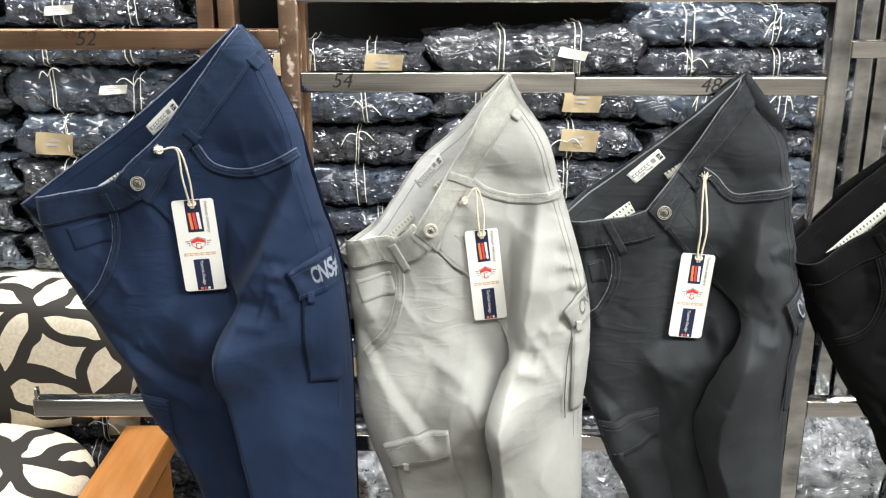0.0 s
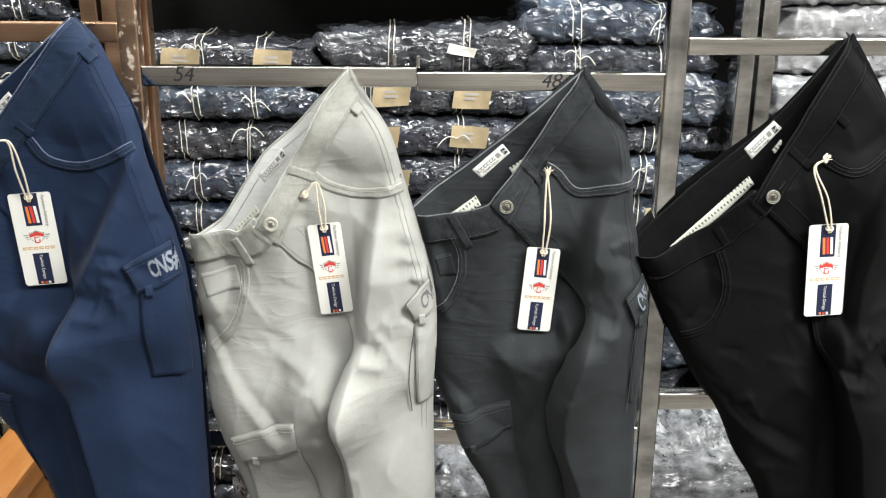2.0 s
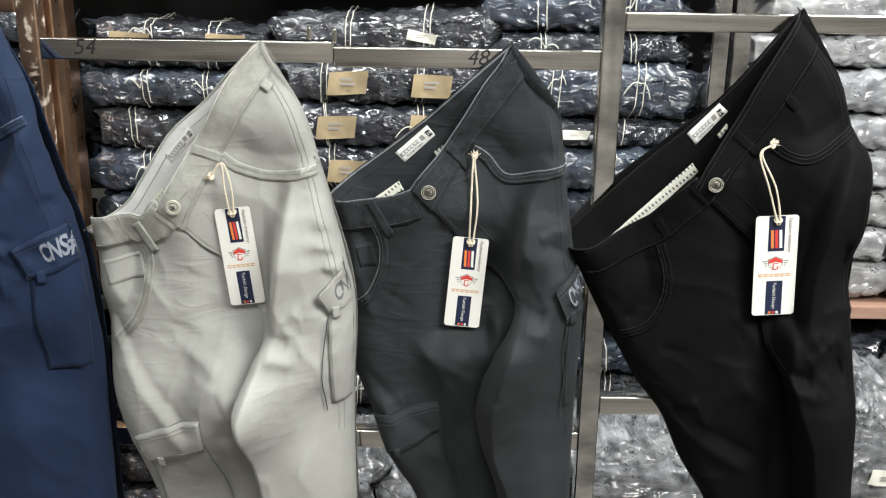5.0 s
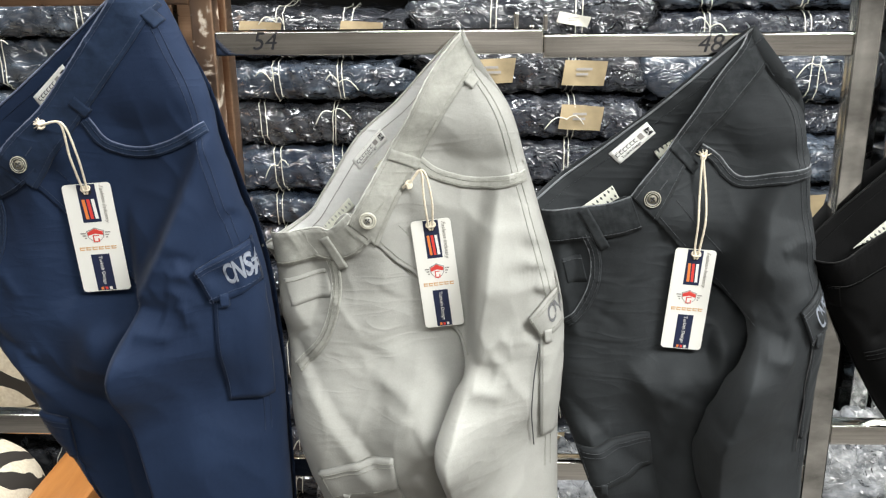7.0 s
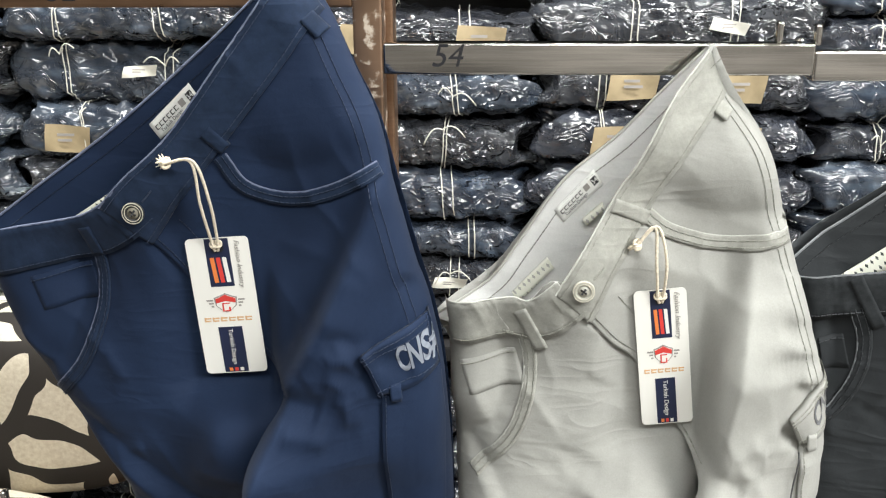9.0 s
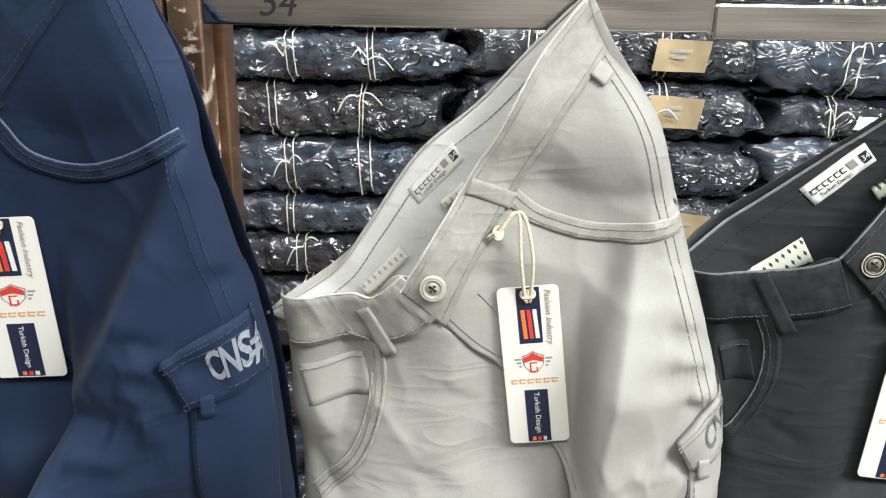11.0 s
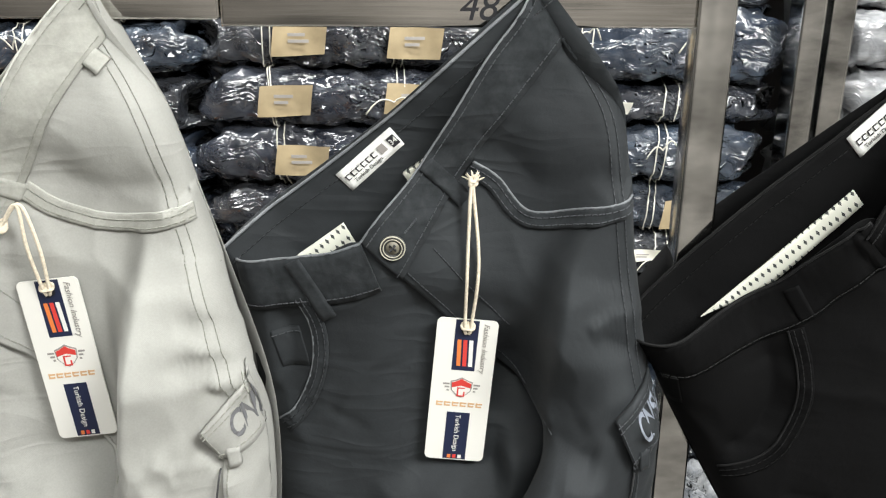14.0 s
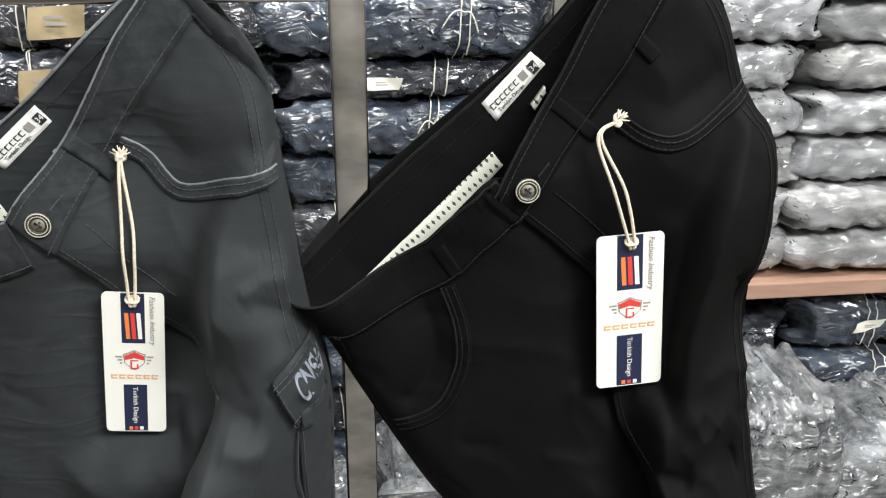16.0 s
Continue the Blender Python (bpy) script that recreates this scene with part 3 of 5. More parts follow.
LIGHT = dict(
    hang=[(0.08, 1.455, 1.176), (-0.014, 1.29, 1.121), (0.149, 1.322, 1.154), (0.16, 1.172, 1.112), (0.155, 1.03, 1.112), (-0.078, 0.987, 1.114), (-0.068, 1.22, 1.152), (0.045, 1.335, 1.161), (0.053, 1.047, 1.048), (0.092, 1.426, 1.171), (0.108, 1.308, 1.15), (-0.102, 1.1, 1.142), (0.032, 1.22, 1.13), (0.003, 1.338, 1.138), (0.01, 0.983, 1.09), (-0.068, 1.051, 1.1)],
    back=[(0.079, 1.467), (0.045, 1.432), (0.012, 1.396), (-0.030, 1.359), (-0.066, 1.305), (-0.092, 1.269), (-0.139, 1.240)],
    left=[(-0.128, 1.259), (-0.124, 1.216), (-0.123, 1.170), (-0.119, 1.140), (-0.115, 1.054), (-0.101, 0.982), (-0.066, 0.862)],
    right=[(0.083, 1.469), (0.101, 1.435), (0.132, 1.389), (0.149, 1.333), (0.163, 1.286), (0.188, 1.193), (0.193, 1.125), (0.189, 1.031), (0.192, 0.861)],
    top=[(-0.128, 1.259), (-0.096, 1.266), (-0.071, 1.271), (-0.057, 1.269), (-0.036, 1.288)],
    U=[(-0.037, 1.277), (-0.024, 1.300), (-0.004, 1.334), (0.011, 1.360), (0.025, 1.382), (0.048, 1.426), (0.069, 1.454), (0.083, 1.469)],
    D=[(-0.007, 1.251), (0.010, 1.289), (0.039, 1.343), (0.067, 1.392), (0.095, 1.432)],
    fly=[(-0.007, 1.251), (0.013, 1.228), (0.032, 1.213), (0.051, 1.183), (0.084, 1.129)],
    split=[(0.084, 1.129), (0.072, 1.095), (0.054, 1.05), (0.056, 1.0), (0.066, 0.94), (0.07, 0.862)],
    pR=[(0.039, 1.341), (0.056, 1.328), (0.082, 1.321), (0.108, 1.320), (0.148, 1.328)],
    pL=[(-0.066, 1.236), (-0.060, 1.209), (-0.063, 1.178), (-0.076, 1.144), (-0.106, 1.109)],
    flapL=[(-0.081, 0.99), (0.007, 1.025), (0.011, 0.985), (-0.07, 0.951)],
    flapR=[(0.152, 1.18), (0.195, 1.222), (0.2, 1.175), (0.163, 1.158)],
    zip=[(0.163, 1.15), (0.158, 1.112), (0.156, 1.078), (0.158, 1.05), (0.160, 1.03)],
    label=[(-0.037, 1.333), (-0.006, 1.368), (0.002, 1.356), (-0.029, 1.323)],
    tag=[(0.028, 1.272), (0.068, 1.282), (0.083, 1.164), (0.042, 1.149)],
    btn=[(-0.015, 1.282)],
    lining=[(-0.071, 1.261), (-0.042, 1.293), (-0.036, 1.284), (-0.063, 1.256)],
    loops=[(-0.065, 1.259), (-0.046, 1.223), (0.007, 1.348), (0.037, 1.334), (0.087, 1.423), (0.096, 1.416)],
    knot=[(0.027, 1.317), (0.041, 1.330), (0.049, 1.278)],
    crest=[(0.119, 1.304), (0.11, 1.242), (0.099, 1.175), (0.088, 1.138)],
    coin=[(-0.115, 1.207), (-0.068, 1.219)],
    peep=[(-0.014, 1.326), (0.002, 1.341), (0.003, 1.335), (-0.01, 1.322)],
)
DARK = dict(
    hang=[(0.374, 1.455, 1.179), (0.372, 1.12, 1.108), (0.352, 1.04, 1.105), (0.395, 1.235, 1.125), (0.28, 1.295, 1.155), (0.446, 1.326, 1.17), (0.432, 1.183, 1.114), (0.448, 1.145, 1.119), (0.297, 1.011, 1.174), (0.408, 1.407, 1.187), (0.337, 1.335, 1.191), (0.378, 1.31, 1.176), (0.21, 1.24, 1.173), (0.196, 1.141, 1.178), (0.432, 1.371, 1.17), (0.369, 1.177, 1.196), (0.213, 0.948, 1.17)],
    back=[(0.379, 1.470), (0.322, 1.419), (0.278, 1.378), (0.232, 1.341), (0.189, 1.309), (0.156, 1.282)],
    left=[(0.164, 1.276), (0.169, 1.225), (0.176, 1.150), (0.187, 1.056), (0.212, 0.990), (0.238, 0.923), (0.272, 0.852)],
    right=[(0.377, 1.472), (0.424, 1.413), (0.439, 1.384), (0.445, 1.343), (0.450, 1.299), (0.460, 1.226), (0.475, 1.151), (0.474, 1.056), (0.473, 0.957), (0.473, 0.851)],
    top=[(0.164, 1.276), (0.212, 1.285), (0.235, 1.289), (0.259, 1.298)],
    U=[(0.259, 1.299), (0.271, 1.316), (0.295, 1.343), (0.319, 1.380), (0.342, 1.419), (0.362, 1.446), (0.377, 1.472)],
    D=[(0.287, 1.271), (0.304, 1.300), (0.340, 1.357), (0.366, 1.393), (0.395, 1.431)],
    fly=[(0.287, 1.271), (0.315, 1.239), (0.359, 1.191), (0.389, 1.158)],
    split=[(0.389, 1.158), (0.365, 1.1), (0.345, 1.03), (0.35, 0.965), (0.378, 0.87)],
    pR=[(0.336, 1.348), (0.354, 1.336), (0.376, 1.315), (0.414, 1.323), (0.444, 1.331)],
    pL=[(0.211, 1.252), (0.221, 1.226), (0.220, 1.196), (0.208, 1.166), (0.193, 1.150)],
    flapL=[(0.208, 0.994), (0.296, 1.013), (0.301, 0.977), (0.224, 0.947)],
    flapR=[(0.434, 1.184), (0.462, 1.208), (0.48, 1.171), (0.449, 1.149)],
    zip=[(0.450, 1.142), (0.448, 1.10), (0.451, 1.07), (0.449, 1.015)],
    label=[(0.239, 1.335), (0.278, 1.370), (0.288, 1.358), (0.251, 1.324)],
    tag=[(0.313, 1.234), (0.355, 1.238), (0.347, 1.123), (0.301, 1.116)],
    btn=[(0.281, 1.296)],
    lining=[(0.201, 1.270), (0.244, 1.301), (0.254, 1.284), (0.223, 1.272)],
    loops=[(0.210, 1.282), (0.235, 1.239), (0.303, 1.350), (0.331, 1.321), (0.397, 1.435), (0.408, 1.421)],
    knot=[(0.336, 1.336), (0.335, 1.326), (0.333, 1.243)],
    crest=[(0.416, 1.31), (0.4, 1.28), (0.393, 1.235), (0.388, 1.175)],
    coin=[(0.190, 1.223), (0.211, 1.227)],
    peep=[(0.287, 1.338), (0.308, 1.353), (0.309, 1.345), (0.292, 1.331)],
)
BLACK = dict(
    hang=[(0.71, 1.495, 1.17), (0.614, 1.319, 1.139), (0.69, 1.361, 1.15), (0.716, 1.35, 1.132), (0.76, 1.37, 1.15), (0.595, 1.316, 1.136), (0.456, 1.239, 1.13), (0.53, 1.262, 1.16), (0.57, 1.2, 1.152), (0.8, 1.2, 1.17)],
    back=[(0.712, 1.514), (0.636, 1.415), (0.592, 1.373), (0.529, 1.317), (0.486, 1.275), (0.450, 1.239), (0.442, 1.220)],
    left=[(0.444, 1.233), (0.466, 1.204), (0.493, 1.150), (0.551, 1.048), (0.588, 0.999), (0.620, 0.931), (0.666, 0.851)],
    right=[(0.711, 1.515), (0.736, 1.478), (0.770, 1.425), (0.789, 1.371), (0.809, 1.343), (0.814, 1.279), (0.812, 1.167), (0.822, 1.056), (0.829, 0.956), (0.833, 0.850)],
    top=[(0.444, 1.233), (0.475, 1.236), (0.505, 1.249), (0.544, 1.269), (0.563, 1.289), (0.596, 1.321)],
    U=[(0.595, 1.309), (0.609, 1.338), (0.639, 1.389), (0.664, 1.438), (0.711, 1.515)],
    D=[(0.618, 1.289), (0.642, 1.328), (0.665, 1.359), (0.687, 1.392), (0.703, 1.423), (0.736, 1.478)],
    fly=[(0.618, 1.289), (0.652, 1.259), (0.680, 1.225), (0.700, 1.120), (0.719, 1.080)],
    split=[(0.719, 1.080), (0.737, 1.023), (0.746, 0.990), (0.767, 0.850)],
    pR=[(0.689, 1.362), (0.703, 1.353), (0.722, 1.35), (0.745, 1.36), (0.778, 1.384)],
    pL=[(0.559, 1.234), (0.569, 1.203), (0.570, 1.169), (0.554, 1.135), (0.523, 1.119)],
    label=[(0.592, 1.366), (0.627, 1.403), (0.638, 1.394), (0.603, 1.353)],
    tag=[(0.672, 1.278), (0.721, 1.276), (0.731, 1.149), (0.678, 1.154)],
    btn=[(0.618, 1.314)],
    lining=[(0.503, 1.235), (0.553, 1.284), (0.600, 1.331), (0.608, 1.321), (0.566, 1.276), (0.545, 1.257)],
    loops=[(0.556, 1.267), (0.571, 1.244), (0.638, 1.373), (0.670, 1.348), (0.695, 1.415), (0.708, 1.403)],
    knot=[(0.681, 1.362), (0.668, 1.348), (0.698, 1.268)],
    crest=[(0.777, 1.354), (0.754, 1.276), (0.728, 1.15)],
    coin=[(0.466, 1.199), (0.482, 1.203)],
    peep=[(0.627, 1.365), (0.637, 1.379), (0.638, 1.375), (0.63, 1.362)],
)


# ---- trousers ----
def seg_ridge(x, z, pts, w0, w1, h, point=1.5):
    """A fold along a polyline: height h, soft on one side (w0), tighter on the other (w1), fading at its ends."""
    best = np.full(x.shape, 1e9)
    side = np.zeros(x.shape)
    along = np.zeros(x.shape)
    p = np.array(pts, float)
    ln = np.r_[0, np.cumsum(np.linalg.norm(np.diff(p, axis=0), axis=1))]
    for i in range(len(p) - 1):
        d = p[i + 1] - p[i]
        L2 = d @ d
        s = np.clip(((x - p[i, 0]) * d[0] + (z - p[i, 1]) * d[1]) / L2, 0, 1)
        ex, ez = x - p[i, 0] - s * d[0], z - p[i, 1] - s * d[1]
        dist = np.hypot(ex, ez)
        m = dist < best
        best = np.where(m, dist, best)
        side = np.where(m, np.sign(d[0] * ez - d[1] * ex), side)
        along = np.where(m, (ln[i] + s * np.sqrt(L2)) / ln[-1], along)
    w = np.where(side > 0, w0, w1)
    if point == "lap":
        point = np.where(side > 0, 1.1, 2.0)
    fade = np.clip(np.minimum(along, 1 - along) * 5 + 0.25, 0, 1)
    return h * np.exp(-(best / w) ** point) * fade


def soft_noise(x, z, seed, scale):
    r = np.random.RandomState(seed)
    out = np.zeros(x.shape)
    for k in range(9):
        f = scale * (0.6 + 1.6 * r.rand())
        a = r.rand() * 6.283
        out += np.sin(f * (x * np.cos(a) + z * np.sin(a)) + r.rand() * 6.283 + 1.5 * np.sin(f * 0.4 * (z * np.cos(a) - x * np.sin(a)) + k)) / 9
    return out


def coons(top, bottom, left, right, nr, nc, fine=1):
    """Grid of (x, z) filled between four boundary curves."""
    T, B, L, R = spline(top, nc), spline(bottom, nc), spline(left, nr), spline(right, nr)
    if fine != 1:
        u = np.linspace(0, 1, nr) ** fine
        L, R = ([np.stack([np.interp(u, np.linspace(0, 1, nr), e[:, k]) for k in (0, 1)], 1) for e in (spline(left, nr), spline(right, nr))])
    else:
        u = np.linspace(0, 1, nr)
    s, t = np.linspace(0, 1, nc)[None, :, None], u[:, None, None]
    P = (1 - t) * T[None] + t * B[None] + (1 - s) * L[:, None] + s * R[:, None]
    P -= (1 - s) * (1 - t) * T[0] + s * (1 - t) * T[-1] + (1 - s) * t * B[0] + s * t * B[-1]
    return P[..., 0], P[..., 1], s[..., 0] + 0 * t[..., 0], t[..., 0] + 0 * s[..., 0]


def roll(s, a):
    k = np.clip(1 - s / a, 0, 1)
    return 1 - np.sqrt(np.clip(1 - k * k, 0, 1))


def offset_curve(c, d):
    """The curve moved d metres to its right-hand side."""
    t = np.gradient(np.array(c), axis=0)
    t /= np.linalg.norm(t, axis=1)[:, None] + 1e-9
    return np.array(c) + d * np.stack([t[:, 1], -t[:, 0]], 1)


class Cloth:
    """The front surface of a pair of trousers, to lay bands, flaps and stitches on."""

    def __init__(self):
        self.sets = []

    def add(self, x, y, z):
        p = np.stack([x.ravel(), y.ravel(), z.ravel()], 1)
        self.sets.append(p[np.argsort(p[:, 0])])

    def depth(self, c):
        c = np.atleast_2d(c)
        out = np.full(len(c), 1e9)
        for s in self.sets:
            lo, hi = np.searchsorted(s[:, 0], c[:, 0] - 0.007), np.searchsorted(s[:, 0], c[:, 0] + 0.007)
            for i in range(len(c)):
                n = s[lo[i]:hi[i]]
                if len(n) < 6:
                    continue
                d = (n[:, 0] - c[i, 0]) ** 2 + (n[:, 2] - c[i, 1]) ** 2
                k = np.argpartition(d, 4)[:4]
                if d[k].min() < 0.007 ** 2:
                    w = 1 / (d[k] + 1e-7)
                    out[i] = min(out[i], (n[k, 1] * w).sum() / w.sum())
        if (out > 1e8).any():
            s = np.vstack(self.sets)
            for i in np.where(out > 1e8)[0]:
                d = (s[:, 0] - c[i, 0]) ** 2 + (s[:, 2] - c[i, 1]) ** 2
                out[i] = s[d.argmin(), 1]
        return out


def ease(hang, rough):
    """How far the cloth stands off its first shape, so that it hangs through the places (x, z, y) given."""
    off = hang[:, 2] - rough.depth(hang[:, :2])
    mean = off.mean()

    def kernel(x, z):
        return np.exp(-((x[..., None] - hang[:, 0]) ** 2 + (z[..., None] - hang[:, 1]) ** 2) / 0.05 ** 2)

    w = np.linalg.solve(kernel(hang[:, 0], hang[:, 1]) + 0.12 * np.eye(len(hang)), off - mean)
    return lambda x, z: np.clip(mean + kernel(x, z) @ w, -0.07, 0.06)


def trousers(tag_y, lm, yf, yb, ylow, materials, label, folds, seed, flaps=True, zipped=False, printed=None):
    cloth_m, edge_m, inside_m, button_m, rim_m, thread_m, hem_m = materials
    peak = np.array(lm["back"][0])
    origin = np.array([peak[0], yb, peak[1]])
    root = base("trousers", *origin, label, "trousers", "trousers hung along the rack")
    cloth = Cloth()
    proud = 1.0 if flaps else 0.45

    def sheet(name, x, y, z, material, lab="", parent=root, back=0.0012):
        """A sheet with thickness: front grid, back grid and rim."""
        nr, nc = x.shape
        f = np.stack([x, y, z], -1).reshape(-1, 3) - origin
        b = f + np.array([0, back, 0])
        n = nr * nc
        faces = grid_faces(nr, nc)
        faces = faces + [tuple(n + i for i in reversed(q)) for q in faces]
        ring = list(range(nc)) + [i * nc + nc - 1 for i in range(1, nr)] + [(nr - 1) * nc + j for j in range(nc - 2, -1, -1)] + [i * nc for i in range(nr - 2, 0, -1)]
        faces += [(ring[(k + 1) % len(ring)], ring[k], n + ring[k], n + ring[(k + 1) % len(ring)]) for k in range(len(ring))]
        return mesh_object(name, np.vstack([f, b]), [tuple(reversed(q)) for q in faces], material, parent, lab)

    def wrinkle(x, z, first=0):
        d = np.zeros(x.shape)
        for pts, w0, w1, h, *point in folds[first:]:
            d -= seg_ridge(x, z, pts, w0, w1, h, *point)
        d -= 0.0018 * np.clip(1 - 2.6 * np.abs(soft_noise(x, z, seed + 5, 42)), 0, 1) ** 2
        for key, sh in (("pL", -0.016), ("pR", -0.018)):
            c = spline(lm[key], 12)
            d += seg_ridge(x, z, offset_curve(c, sh if key == "pR" else -sh), 0.014, 0.014, 0.009 if key == "pL" else 0.004)
        d += 0.0014 * soft_noise(x, z, seed, 38) + 0.003 * soft_noise(x, z, seed + 2, 15) + 0.0006 * soft_noise(x * 1.0, z, seed + 7, 120)
        return d

    tq = np.array(lm["tag"])
    t0, t1 = tq.min(0), tq.max(0)

    def hollow(x, y, z, gap=0.0035):
        """The cloth gives way where the card hangs against it."""
        dx = np.maximum(np.maximum(t0[0] - x, x - t1[0]), 0)
        dz = np.maximum(np.maximum(t0[1] - z, z - t1[1]), 0)
        w = np.exp(-(np.hypot(dx / np.where(x > t1[0], 0.010, 0.022), dz / 0.02)) ** 2)
        return y + w * np.maximum(0, tag_y + gap - y)

    left, right, split, fly = (np.array(lm[k]) for k in ("left", "right", "split", "fly"))
    hem = 0.44
    lx, sx, rx = left[-1, 0], split[-1, 0], right[-1, 0]
    left_edge = np.vstack([left, [[lx + 0.03, 0.72], [lx + 0.045, 0.58], [lx + 0.05, hem]]])
    right_edge = np.vstack([right, [[rx, 0.7], [rx - 0.005, 0.57], [rx - 0.01, hem]]])
    seam = np.vstack([fly, split[1:], [[sx + 0.012, 0.7], [sx + 0.014, 0.57], [sx + 0.016, hem]]])
    under = np.vstack([fly[0] + [0.02, 0.01], fly[1:] + [0.02, 0.006], split[1:] + [0.035, 0], [[sx + 0.05, 0.7], [lx + 0.2, 0.57], [lx + 0.2, hem]]])

    # front of one leg with its hip
    x, z, s, t = coons(list(lm["top"]) + [tuple(under[0])], [(lx + 0.05, hem), (lx + 0.2, hem)], left_edge, under, 210, 96, 1.4)
    y = yf + 0.004 + 0.028 * roll(s, 0.16) + 0.032 * np.clip((s - 0.5) / 0.5, 0, 1) ** 2 * np.clip((fly[-1, 1] + 0.05 - z) / 0.1, 0.3, 1) - 0.008 * np.sin(np.pi * s) + wrinkle(x, z, 1)
    one = x, y, z

    # front of the other leg, lapping over the fly
    x, z, s, t = coons(lm["U"], [(sx + 0.016, hem), (rx - 0.01, hem)], np.vstack([[lm["U"][0]], seam]), right_edge, 220, 100, 1.4)
    low = np.clip((seam[len(fly) - 1, 1] + 0.03 - z) / 0.08, 0, 1)
    y = yf - 0.002 + 0.03 * roll(1 - s, 0.14) - 0.004 * np.sin(np.pi * s) - low * (0.016 * np.sin(np.pi * s) + 0.006) + low * 0.018 * roll(s, 0.07) + wrinkle(x, z)
    y += 0.010 * np.clip((z - peak[1] + 0.12) / 0.12, 0, 1)
    rough = Cloth()
    rough.add(*one)
    rough.add(x, y, z)
    give = ease(np.array(lm["hang"]), rough)
    for (x, y, z), gap in ((one, 0.0075), ((x, y, z), 0.0035)):
        y = hollow(x, y + give(x, z), z, gap)
        sheet("leg", x, y, z, cloth_m)
        cloth.add(x, y, z)

    # back of the trousers and the inside of the waist
    x, z, s, t = coons(lm["back"][::-1], [(lx + 0.05, hem), (rx - 0.01, hem)], np.vstack([[lm["back"][-1]], left_edge[1:]]), right_edge, 60, 30)
    behind = yb + (ylow - yb) * np.clip((peak[1] - 0.055 - z) / 0.05, 0, 1)
    y = behind + 0.003 - 0.012 * (roll(s, 0.08) + roll(1 - s, 0.08)) + 0.03 * np.clip((peak[1] - 0.1 - z) / 0.12, 0, 1) * np.clip(np.minimum(s, 1 - s) * 6, 0, 1)
    sheet("seat_back", x, y, z, cloth_m)
    near = np.vstack([np.array(lm["U"])[::-1], np.array(lm["top"])[::-1][1:]])
    A, B = spline(lm["back"], 60), spline(near, 60) + np.clip(np.linspace(0, 1, 60) * 4, 0, 1)[:, None] * np.array([0.014, -0.026])
    s = np.linspace(0, 1, 14)[:, None]
    x, z = (1 - s) * A[None, :, 0] + s * B[None, :, 0], (1 - s) * A[None, :, 1] + s * B[None, :, 1]
    yedge = np.linspace(0, 1, 60)[None, :]
    y = yb + (ylow - yb) * np.clip((peak[1] - 0.055 - z) / 0.05, 0, 1) - 0.003 - 0.012 * np.clip((yedge - 0.85) / 0.15, 0, 1) + 0.0 * x - 0.006 * s + 0.0012 * soft_noise(x, z, seed + 3, 90)
    inner = sheet("waist_inside", x, y, z, inside_m)
    inner_cloth = Cloth()
    inner_cloth.add(x, y, z)

    def strip(name, c0, c1, lift, material, parent=root, n=110, m=7, on=None):
        a, b = spline(c0, n), spline(c1, n)
        q = np.linspace(0, 1, m)[:, None]
        x, z = (1 - q) * a[None, :, 0] + q * b[None, :, 0], (1 - q) * a[None, :, 1] + q * b[None, :, 1]
        if on is None:
            zr, zl = spline(right_edge, 200), spline(left_edge, 200)
            x = np.clip(x, np.interp(-z, -zl[:, 1], zl[:, 0]) + 0.0015, np.interp(-z, -zr[:, 1], zr[:, 0]) - 0.0015)
        d = (on or cloth).depth(np.stack([x.ravel(), z.ravel()], 1)).reshape(x.shape)
        if lift < 0.006 and n > 30:
            run = np.linspace(0, np.linalg.norm(np.diff(a, axis=0), axis=1).sum(), n)[None, :]
            edge = np.abs(q - 0.5) * 2
            d = d + edge ** 2 * (0.00025 * np.sin(run * 820 + 2 * np.sin(run * 190)) + 0.0002 * np.sin(run * 410 + 3 * q))
        return sheet(name, x, d - lift, z, material, "", parent, 0.9 * lift + 0.0006)

    def inside(c, on):
        """Keeps a seam on the leg's own cloth."""
        if on is None:
            zr, zl = spline(right_edge, 200), spline(left_edge, 200)
            c[:, 0] = np.clip(c[:, 0], np.interp(-c[:, 1], -zl[:, 1], zl[:, 0]) + 0.004, np.interp(-c[:, 1], -zr[:, 1], zr[:, 0]) - 0.003)
        return c

    def line(name, c, radius, material, lift=0.0, parent=root, n=60, on=None):
        c = inside(spline(c, n), on)
        d = (on or cloth).depth(c) - lift
        v, f = tube(np.stack([c[:, 0], d, c[:, 1]], 1) - origin, radius, 6)
        return mesh_object(name, v, f, material, parent)

    def stitches(c, lift=0.0008, length=0.0032, gap=0.0012, radius=0.00042, on=None, parent=root):
        total = np.linalg.norm(np.diff(spline(c, 60), axis=0), axis=1).sum()
        k = max(3, int(total / (length + gap)))
        p = inside(spline(c, k * 4), on)
        d = (on or cloth).depth(p) - lift
        p3 = np.stack([p[:, 0], d, p[:, 1]], 1) - origin
        pieces = [tube(p3[i * 4:i * 4 + 4], radius, 4) for i in range(k)]
        v, f = join(pieces)
        return mesh_object("stitching", v, f, thread_m, parent)

    # waistband: a band on each side, lapped at the button
    U, D = np.array(lm["U"]), np.array(lm["D"])
    band = strip("waistband", U, np.vstack([D, [U[-1] + [0.012, -0.012]]]) if np.linalg.norm(D[-1] - U[-1]) > 0.05 else D, 0.0028 * proud, hem_m)
    stitches(spline(D, 40) + [-0.0035, 0.002], 0.0034)
    stitches(spline(U, 40) + [0.004, -0.0025], 0.0034)
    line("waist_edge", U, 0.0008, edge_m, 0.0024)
    top = np.array(lm["top"])
    tc = spline(top, 40)
